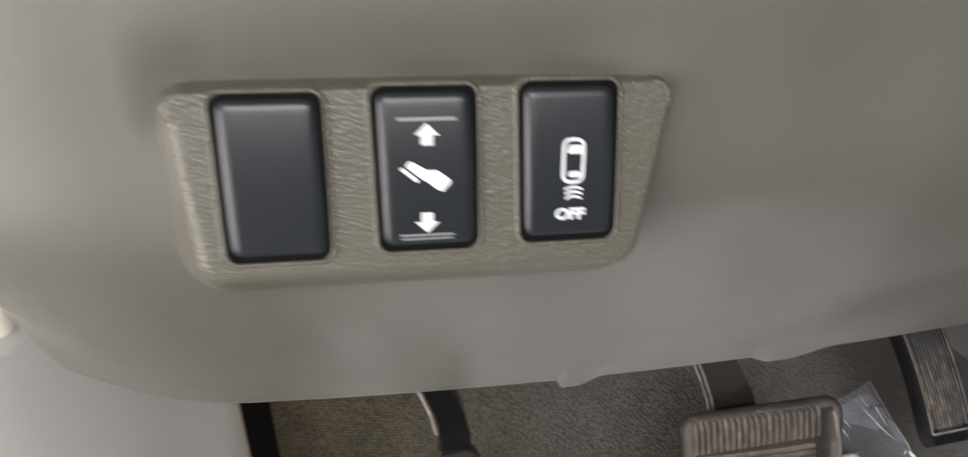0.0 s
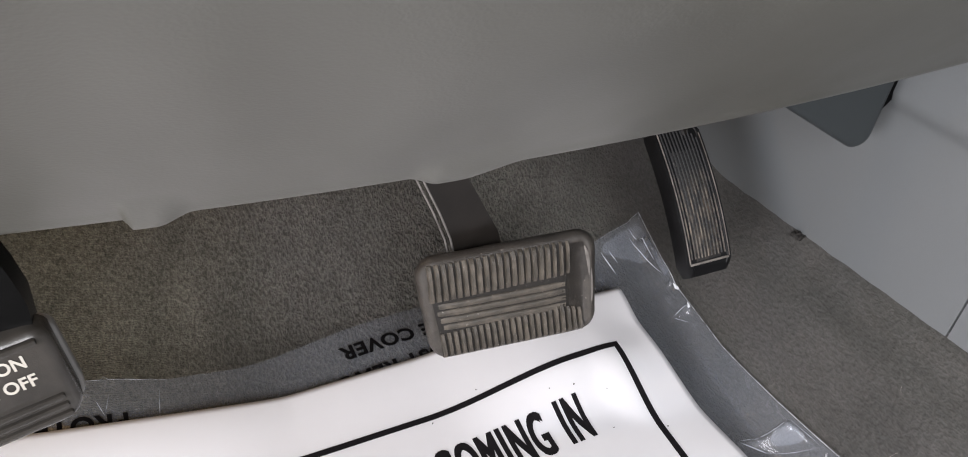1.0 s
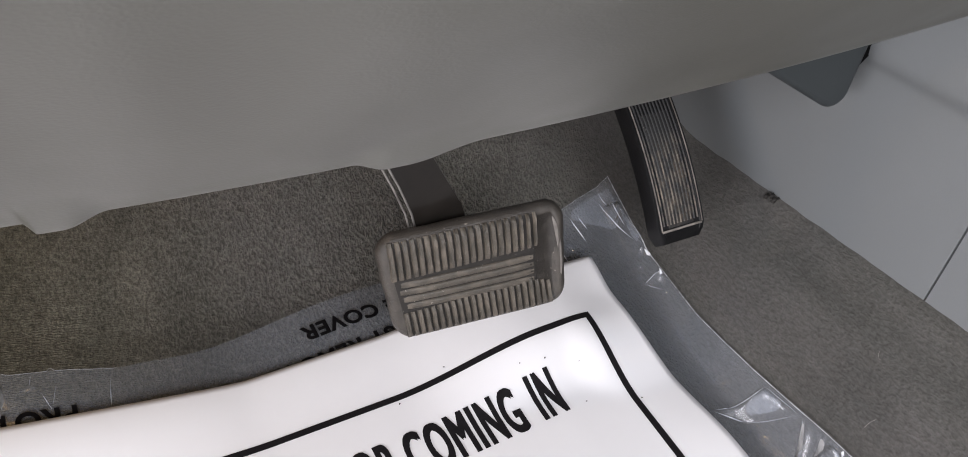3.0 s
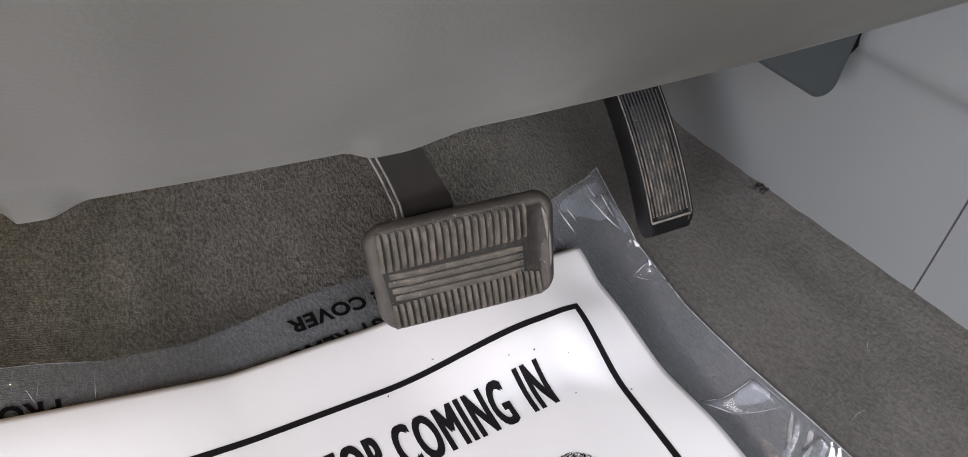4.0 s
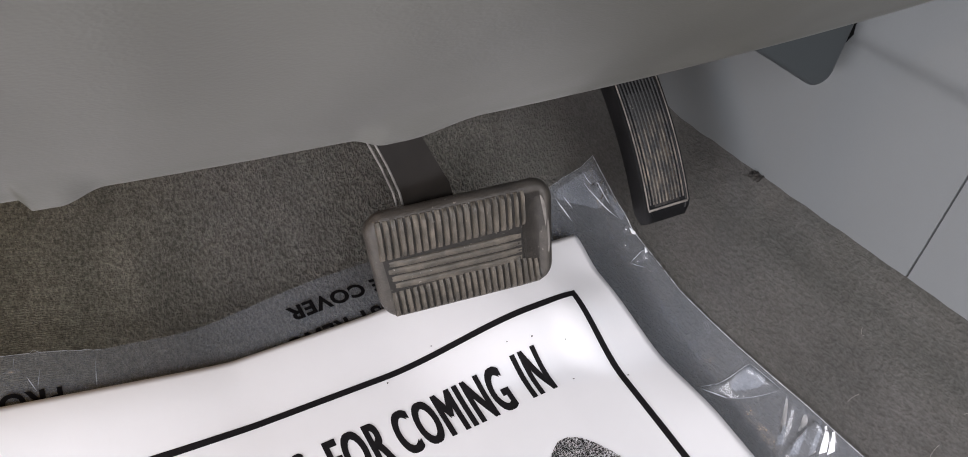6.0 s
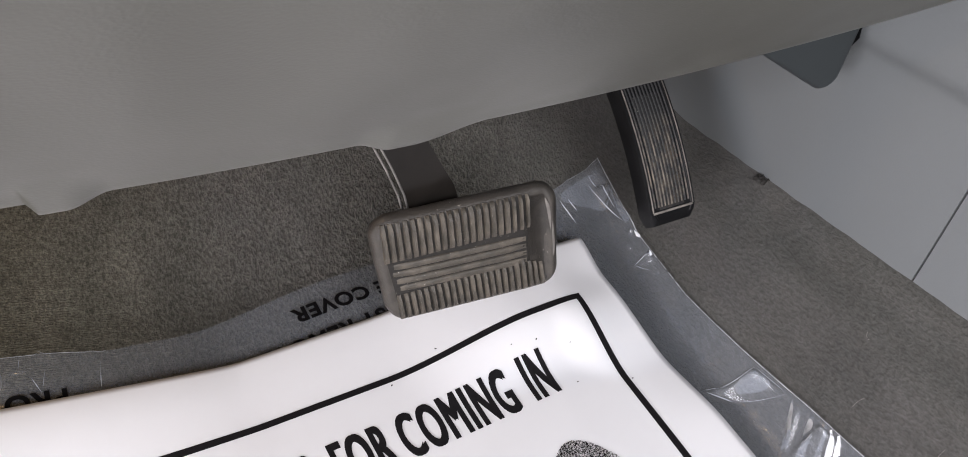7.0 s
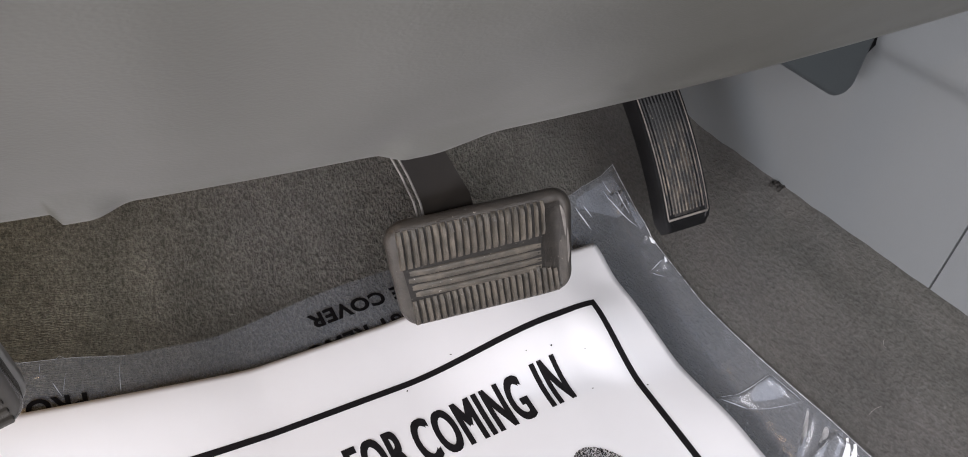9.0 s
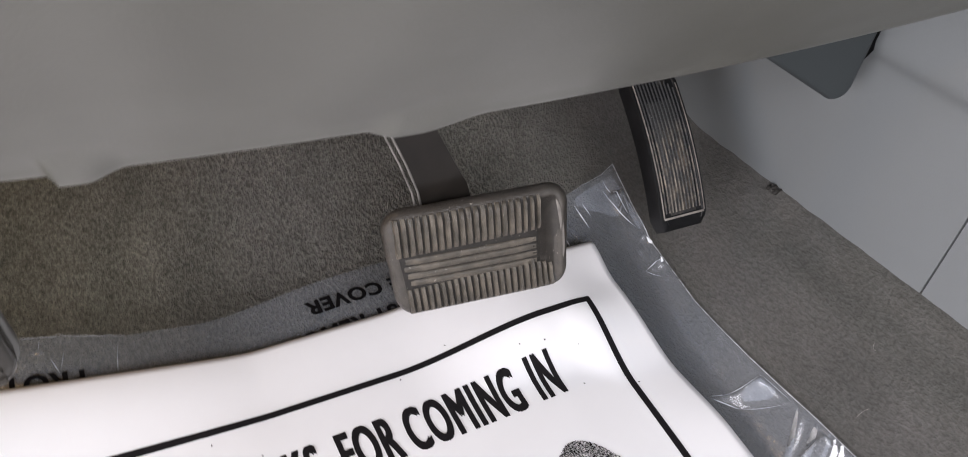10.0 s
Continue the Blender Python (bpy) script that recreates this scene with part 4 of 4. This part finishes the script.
# added folds; normals chosen so the footwell lamp glints towards the camera
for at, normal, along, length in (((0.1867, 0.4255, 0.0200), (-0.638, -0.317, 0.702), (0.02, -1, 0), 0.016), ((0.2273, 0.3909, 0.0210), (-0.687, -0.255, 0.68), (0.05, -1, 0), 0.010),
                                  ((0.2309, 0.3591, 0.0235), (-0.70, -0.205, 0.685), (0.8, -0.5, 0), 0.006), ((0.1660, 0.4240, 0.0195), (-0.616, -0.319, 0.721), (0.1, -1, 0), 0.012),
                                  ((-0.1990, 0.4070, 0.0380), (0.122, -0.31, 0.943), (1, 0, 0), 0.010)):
    part("fold", fold_strip(at, normal, along, length, 0.0013, 0.016), M_SHINE, film, "shiny fold tilted to glint towards the camera", smooth=180).visible_shadow = False


def film_text(text, size, place, align):
    bm = flat_text(text, size, 0.98, 0.00062, place, 1.08, align)
    for v in bm.verts:
        v.co.z = film_z(v.co.x, v.co.y) + 0.0030
    return bm


for x, y, turn, text, align in ((-0.0305, 0.4172, 187.0, "PROTECTIVE COVER", "RIGHT"), (-0.0590, 0.3885, 187.0, "DEALER MUST REMOVE", "RIGHT"),
                                (-0.172, 0.3868, 183, "PROTECTIVE COVER", "LEFT")):
    part("film_print", film_text(text, 0.0168, pose(x, y, 0, 0, 0, turn), align), M_PRINT, film, "black printed capitals", smooth=None)

# ---- brake pedal ----
BW, BH = 0.115, 0.071
brake = thing("brake_pedal", Matrix.Translation((0.0651, 0.3534, 0.1153)), "brake pedal with dusty ribbed black rubber pad", "pedal")


def pad_front(x, z):
    """How far the pad's face stands towards the driver, without its rolled rim: a scooped end with a raised lip."""
    scoop = smoothstep((x - 0.033) / 0.012) * (1 - smoothstep((x - 0.0465) / 0.0060)) * smoothstep((BH / 2 - abs(z)) / 0.013)
    lip = math.exp(-((x - 0.0520) / 0.0026) ** 2) * smoothstep((BH / 2 - abs(z)) / 0.016)
    return 0.0100 - 0.0032 * scoop + 0.0010 * lip - 1.1 * max(0.0, abs(x) - 0.030) ** 2


def pad_mesh():
    """A rubber pad with rolled edges, wider at the top."""
    bm = bmesh.new()
    nu, nv, r, roll = 64, 44, 0.0130, 0.0062
    w, h = BW / 2, BH / 2
    rows = []
    for j in range(nv + 1):
        row = []
        for i in range(nu + 1):
            x, z = w * math.sin(math.pi / 2 * (2 * i / nu - 1)), h * math.sin(math.pi / 2 * (2 * j / nv - 1))
            ax, az = abs(x) - (w - r), abs(z) - (h - r)
            if ax > 0 and az > 0:
                k = max(ax, az) / math.hypot(ax, az)
                x, z = math.copysign(w - r + ax * k, x), math.copysign(h - r + az * k, z)
                d = r - max(ax, az)
            else:
                d = min(w - abs(x), h - abs(z))
            q = 1 - min(1.0, max(0.0, d) / roll)
            y = -(pad_front(x, z) - 0.0062 * (1 - math.sqrt(max(0.0, 1 - q * q))))
            low = smoothstep((h - z) / (2 * h))
            row.append(bm.verts.new((x + low * (0.004 if x < 0 else -0.001) * abs(x) / w + 0.0003 * noise.noise((x * 90, z * 90, 1)), y, z + 0.0004 * noise.noise((x * 60, 5, z * 60)))))
        rows.append(row)
    for j in range(nv):
        for i in range(nu):
            bm.faces.new((rows[j][i], rows[j][i + 1], rows[j + 1][i + 1], rows[j + 1][i]))
    rim = rows[0] + [row[-1] for row in rows[1:]] + rows[-1][-2::-1] + [row[0] for row in rows[-2:0:-1]]
    for deep, inset in ((-0.0010, 0.0), (0.0, 0.985)):
        base = [bm.verts.new((v.co.x * (inset or 1.0), deep, v.co.z * (inset or 1.0))) for v in rim]
        for k in range(len(rim)):
            bm.faces.new((rim[k - 1], rim[k], base[k], base[k - 1]))
        rim = base
    bm.faces.new(rim)
    return bm


pad = part("pad", pad_mesh(), M_RUBBER, brake, "dusty worn rubber pad", m=pose(0, -0.006, 0, -15, -3.8, -4.5), smooth=60)


def worn_rib(x0, z0, z1, w, t, lean, seed, rolled=True):
    """A moulded rib along z with soft flanks and ragged, trodden crests."""
    bm = bmesh.new()
    n, rings = 7, []
    for j in range(n + 1):
        q = j / n
        z = z0 + (z1 - z0) * q
        x = x0 + lean * (z - z0) + 0.00022 * noise.noise((z * 160, seed * 3.1, 0))
        end = min(1.0, min(q, 1 - q) * 9 + 0.25)
        high = t * end * (1 + 0.16 * noise.noise((z * 140, seed * 1.7, 4)))
        hw = w * (1 + 0.09 * noise.noise((z * 120, seed * 2.3, 9))) / 2
        y = -pad_front(x, z)
        edge = max(0.0, abs(z) - (BH / 2 - 0.0062)) / 0.0062 if rolled else 0.0
        y += 0.0062 * (1 - math.sqrt(max(0.0, 1 - min(1.0, edge) ** 2)))
        rings.append([bm.verts.new((x + hw * a, y + 0.0004 - (high + 0.0004) * b, z)) for a, b in ((-1, 0), (-0.86, 0.72), (-0.62, 1.0), (0, 0.93), (0.62, 1.0), (0.86, 0.72), (1, 0))])
    for a, b in zip(rings, rings[1:]):
        for k in range(7):
            bm.faces.new((a[k - 1], a[k], b[k], b[k - 1]))
    bm.faces.new(rings[0])
    bm.faces.new(rings[-1])
    return bm


for k in range(21):
    x = -0.0492 + 0.00432 * k
    part("rib", worn_rib(x, 0.0078 + 0.00012 * k, 0.0328, 0.0035 if k < 18 else 0.0024, 0.0025, 0.0, k), M_RIB, pad, smooth=50)
for k in range(23):
    x = -0.0445 + 0.00408 * k
    part("rib", worn_rib(x, -0.0330, -0.0150 + 0.00020 * k - 0.0022 * max(0, k - 19), 0.0031, 0.0024, -0.05, 40 + k), M_RIB, pad, smooth=50)


def long_bar(z0, x0, x1, w, t, seed):
    bm = worn_rib(0.0, x0, x1, w, t, 0.0, seed, False)
    for v in bm.verts:
        along, across = v.co.z, v.co.x
        v.co = (along, v.co.y + pad_front(across, along) - pad_front(along, z0), z0 + across - 0.012 * along)
    return bm


for k, (z, x0) in enumerate(((0.0038, -0.0460), (-0.0012, -0.0470), (-0.0062, -0.0455), (-0.0112, -0.0440))):
    part("bar", long_bar(z, x0, 0.0350, 0.0045, 0.0014, 80 + k), M_RIB, pad, smooth=50)
def scoop_mesh():
    """The polished hollow at the pad's end."""
    bm = bmesh.new()
    rows = []
    for j in range(25):
        z = -0.0295 + 0.0595 * j / 24
        x0 = 0.0365 + (0.0065 if z < -0.012 else 0.0)
        x1 = 0.0506 - 0.010 * max(0.0, abs(z) / 0.0298 - 0.72)
        rows.append([bm.verts.new((x0 + (x1 - x0) * i / 10, -(pad_front(x0 + (x1 - x0) * i / 10, z) + 0.0003), z)) for i in range(11)])
    for a, b in zip(rows, rows[1:]):
        for k in range(10):
            bm.faces.new((a[k], a[k + 1], b[k + 1], b[k]))
    return bm


def tread_mesh():
    """The dusty floor of the grooves, its colour darkened as the shade between the ribs."""
    bm = bmesh.new()
    rows = []
    for j in range(31):
        z = -0.0322 + 0.0644 * j / 30
        edge = max(0.0, abs(z) - (BH / 2 - 0.0062)) / 0.0062
        sunk = 0.0062 * (1 - math.sqrt(max(0.0, 1 - edge * edge)))
        x0 = -0.0510 + 0.0046 * smoothstep((0.030 - z) / 0.06)
        rows.append([bm.verts.new((x0 + (0.0372 - x0) * i / 40, -(pad_front(x0 + (0.0372 - x0) * i / 40, z) + 0.0003 - sunk), z)) for i in range(41)])
    for a, b in zip(rows, rows[1:]):
        for k in range(40):
            bm.faces.new((a[k], a[k + 1], b[k + 1], b[k]))
    return bm


part("tread_floor", tread_mesh(), M_GROOVE, pad, "dusty grooves, darkened as the shade between the ribs", smooth=80)
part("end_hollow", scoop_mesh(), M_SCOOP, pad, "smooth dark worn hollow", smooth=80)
# pale crescent: the highlight along the pad's lip is put into its colour
part("raised_edge", tube([(0.0522 - 0.0026 * abs(q) ** 2.4 - 0.0012 * q, -pad_front(0.0510, 0.0) + 0.0003, 0.004 + 0.0235 * q) for q in [k / 10 - 1 for k in range(21)]],
                         [0.0003 + 0.0011 * (1 - (k / 10 - 1) ** 4) for k in range(21)], 8, 0.5), M_PALE_EDGE, pad, "raised edge, its highlight put into a pale colour")


def strip_arm(points, halves, thick):
    """A flat steel arm: points along its middle, half widths along x, thickness along y."""
    bm = bmesh.new()
    rings = []
    for (x, y, z), h in zip(points, halves):
        rings.append([bm.verts.new(c) for c in ((x - h, y - thick, z), (x + h, y - thick, z), (x + h, y + thick, z), (x - h, y + thick, z))])
    for a, b in zip(rings, rings[1:]):
        for k in range(4):
            bm.faces.new((a[k - 1], a[k], b[k], b[k - 1]))
    bm.faces.new(rings[0])
    bm.faces.new(rings[-1])
    bmesh.ops.bevel(bm, geom=[e for e in bm.edges if e.calc_face_angle(0) > 1.0], offset=0.0015, segments=2, affect="EDGES")
    return bm


ARM = [(-0.0140, 0.012, 0.020), (-0.0172, 0.016, 0.036), (-0.0255, 0.018, 0.056), (-0.0370, 0.020, 0.082), (-0.050, 0.024, 0.115), (-0.066, 0.032, 0.16), (-0.085, 0.04, 0.23)]
part("arm", strip_arm(ARM, [0.0155, 0.0150, 0.0135, 0.0125, 0.012, 0.012, 0.012], 0.004), M_ARM, brake, "black painted steel arm")
for off, r in ((0.0006, 0.0007), (0.0042, 0.0006)):
    part("arm_flange", tube([(x - h - off, y - 0.003, z) for (x, y, z), h in zip(ARM, [0.0155, 0.0150, 0.0135, 0.0125, 0.012, 0.012, 0.012])], r, 8), M_EDGE, brake,
         "bare steel edge of the arm")

# ---- accelerator pedal ----
accel = thing("accelerator_pedal", Matrix.Translation((0.2112, 0.3840, 0.1370)), "black accelerator pedal with scuffed lengthwise ribs", "pedal")
AW, AH = 0.0360, 0.116
ACC = pose(0, 0, 0, -46, -3.8, 0)


def bowed(bm, k):
    """Bend a pedal plate along its length."""
    for v in bm.verts:
        v.co.y += k * v.co.z ** 2
    return bm


def acc_strips():
    """The pedal's plate lofted across its length, so that it can bend."""
    bm = bmesh.new()
    n, rings = 26, []
    for j in range(n + 1):
        z = -AH / 2 + AH * j / n
        top = max(0.0, z - (AH / 2 - 0.016))
        low = max(0.0, 0.008 - (z + AH / 2))
        xl, xr = -AW / 2 + top * 0.30 + low * 0.5, AW / 2 - top * 0.85 - low * 0.5
        t = 0.0125
        prof = [(xl - 0.0012, 0.0005), (xl - 0.0006, -t + 0.003), (xl + 0.001, -t), (xl + 0.004, -t), (xl + 0.0046, -t + 0.0006), (xr - 0.0040, -t + 0.0006), (xr - 0.0034, -t), (xr - 0.001, -t), (xr, -t + 0.002), (xr, 0.0005)]
        if j == 0 or j == n:
            prof = [(x, max(y, -t + 0.004)) for x, y in prof]
        rings.append([bm.verts.new((x, y, z)) for x, y in prof])
    for a, b in zip(rings, rings[1:]):
        for k in range(len(a)):
            bm.faces.new((a[k - 1], a[k], b[k], b[k - 1]))
    bm.faces.new(rings[0])
    bm.faces.new(rings[-1])
    return bowed(bm, 2.4)


plate = part("plate", acc_strips(), M_ACC, accel, "black moulded plate", m=ACC, smooth=40)


def bent_bar(x, z0, z1, half, y, deep):
    bm = bmesh.new()
    n, rings = 20, []
    for j in range(n + 1):
        z = z0 + (z1 - z0) * j / n
        rings.append([bm.verts.new(c) for c in ((x - half, y + deep, z), (x - half * 0.7, y, z), (x + half * 0.7, y, z), (x + half, y + deep, z))])
    for a, b in zip(rings, rings[1:]):
        for k in range(4):
            bm.faces.new((a[k - 1], a[k], b[k], b[k - 1]))
    bm.faces.new(rings[0])
    bm.faces.new(rings[-1])
    return bowed(bm, 2.4)


for k in range(11):
    x = -0.0128 + 0.00254 * k
    part("rib", bent_bar(x, -AH / 2 + 0.012, AH / 2 - 0.010 - max(0, k - 6) * 0.0032, 0.00034, -0.0131, 0.0013), M_ACC_RIB, plate, "scuffed raised rib", smooth=40)
part("tread_floor", bent_bar(0.0, -AH / 2 + 0.010, AH / 2 - 0.030, AW / 2 - 0.0056, -0.0121, 0.001), M_TREAD, plate, "brown dust trodden between the ribs", smooth=40)
part("rim", bent_bar(-AW / 2 + 0.0030, -AH / 2 + 0.009, AH / 2 - 0.010, 0.0005, -0.0132, 0.003), M_ACC_RIM, plate, "worn pale rim", smooth=40)
part("rim", bent_bar(AW / 2 - 0.0026, -AH / 2 + 0.009, AH / 2 - 0.020, 0.0004, -0.0131, 0.003), M_ACC_RIM, plate, "worn pale rim", smooth=40)
part("foot_rim", bowed(box(AW - 0.006, 0.004, 0.0016, (0, -0.0114, -AH / 2 + 0.0085), 0.0005), 2.4), M_ACC_RIM, plate, "worn pale rim")
part("stem", tube([(0.004, 0.025, 0.03), (0.005, 0.06, 0.07), (0.006, 0.09, 0.14), (0.006, 0.12, 0.26)], 0.005), M_ARM, accel, "black steel stem")

# ---- parking brake pedal ----
PW, PH = 0.0420, 0.0435
park = thing("parking_brake_pedal", Matrix.Translation((-0.1759, 0.2134, 0.2710)) @ Matrix.Scale(0.88, 4), "black rubber parking brake pedal with printed lettering", "pedal")
PM = pose(0, 0, 0, -5, -5.5, 11)
part("backing_plate", slab(rounded([(-PW / 2 - 0.001, PH / 2 - 0.008), (PW / 2 + 0.0052, PH / 2 - 0.008), (PW / 2 + 0.0058, -PH / 2 - 0.0092), (-PW / 2 - 0.001, -PH / 2 - 0.0092)], [0.007, 0.007, 0.011, 0.010], 6), 0.006, 0.002, 4),
     M_BACKING, park, "light grey edge under the pad", m=PM @ Matrix.Translation((0, 0.0035, 0)), smooth=60)
ppad = part("pad", slab(rounded([(-PW / 2, PH / 2 - 0.005), (PW / 2 + 0.004, PH / 2 - 0.005), (PW / 2 + 0.004, -PH / 2 - 0.007), (-PW / 2, -PH / 2 - 0.007)], [0.007, 0.007, 0.010, 0.010], 6), 0.012, 0.0045, 5), M_PARK, park, "shiny ribbed rubber pad", m=PM, smooth=60)
for z in (0.0132, -0.0145, -0.0190, -0.0235):
    part("rib", box(PW - 0.006, 0.003, 0.0026, (0.002, -0.0122, z), 0.0009), M_PARK, ppad)
for text, z in (("PUSH ON", 0.0070), ("PUSH OFF", -0.0022)):
    part("lettering", lettering(text, 0.0078, 0.81, 0.00020, 1.03, "CENTER"), M_CREAM, ppad, "cream capitals",
         m=Matrix.Translation((0.0003, -0.0123, z - 0.003)) @ pose(0, 0, 0, 90, 0, 0), smooth=None)
PARM = [(0.0120, 0.004, 0.010), (0.0130, 0.005, 0.028), (0.0106, 0.007, 0.040), (0.0052, 0.011, 0.055), (-0.004, 0.018, 0.072), (-0.016, 0.035, 0.11), (-0.028, 0.05, 0.16)]
part("arm", strip_arm(PARM, [0.0074, 0.0072, 0.0070, 0.0068, 0.0066, 0.0066, 0.0066], 0.006), M_ARM_GLOSS, park, "glossy black curved arm")
part("arm_flange", tube([(x - 0.0092, y - 0.002, z) for x, y, z in PARM[1:]], 0.0008, 8), M_PALE_EDGE, park, "bare steel edge of the arm")

# ---- unseen cabin surfaces that close the place; left walls added to block light ----
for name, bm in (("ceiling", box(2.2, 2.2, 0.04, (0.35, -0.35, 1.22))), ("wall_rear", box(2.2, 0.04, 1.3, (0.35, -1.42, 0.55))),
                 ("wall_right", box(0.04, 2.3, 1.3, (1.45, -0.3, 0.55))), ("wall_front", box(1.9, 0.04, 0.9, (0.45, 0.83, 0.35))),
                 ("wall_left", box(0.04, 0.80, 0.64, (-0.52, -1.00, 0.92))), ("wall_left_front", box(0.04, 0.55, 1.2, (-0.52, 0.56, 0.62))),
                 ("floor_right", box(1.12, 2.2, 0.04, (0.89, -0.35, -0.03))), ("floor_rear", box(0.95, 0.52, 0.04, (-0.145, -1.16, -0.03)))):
    tagged(part(name, bm, M_PLAIN, smooth=None), "plain grey unseen cabin surface", "lining", kind="structure")

# ---- small debris ----
rng = random.Random(11)
speck = thing("carpet_debris", Matrix.Translation((0.2975, 0.356, floor_z(0.2975, 0.356))), "small dark crumb of dirt on the carpet edge", "debris")
for k in range(10):
    part("crumb", box(rng.uniform(0.0025, 0.0048), 0.003, 0.0022, (0, 0, 0), 0.0007), M_SPECK, speck,
         m=pose(rng.uniform(-0.0045, 0.0045), rng.uniform(-0.004, 0.004), 0.0022, rng.uniform(0, 90), rng.uniform(0, 90), rng.uniform(0, 180)))


def paper_specks():
    """Grit trodden onto the paper."""
    bm = bmesh.new()
    rng = random.Random(21)
    for _ in range(30):
        u, v, r = rng.uniform(-0.19, 0.20), rng.uniform(-0.26, -0.02), rng.choice((0.0003, 0.0004, 0.0005, 0.0008))
        turn, long_ = rng.uniform(0, 6.3), rng.uniform(1.0, 2.2)
        bm.faces.new([bm.verts.new((u + r * (long_ * math.cos(a) * math.cos(turn) - math.sin(a) * math.sin(turn)),
                                    v + r * (long_ * math.cos(a) * math.sin(turn) + math.sin(a) * math.cos(turn)), 0)) for a in (0, 1.1, 2.2, 3.3, 4.6, 5.5)])
    return bm


tagged(part("grit", on_paper(paper_specks(), 0.0008), M_SPECK, mat, "dark specks of trodden grit", smooth=None), kind="stuff")

lint_mat = material("pale_lint", (0.42, 0.40, 0.36), 0.8)
for k in range(4):
    x, y, a = rng.uniform(0.255, 0.292), rng.uniform(0.12, 0.34), rng.uniform(0, 6.3)
    size, bend = rng.uniform(0.002, 0.006), rng.uniform(-0.8, 0.8)
    pts = []
    for i in range(7):
        q = i / 6 - 0.5
        px, py = x + size * q * math.cos(a + bend * q), y + size * q * math.sin(a + bend * q)
        pts.append((px, py, floor_z(px, py) + 0.0022))
    tagged(part("lint_fibre", tube(pts, 0.00006, 5), lint_mat), "pale curled fibre of lint on the carpet", "lint", "lint on the carpet")
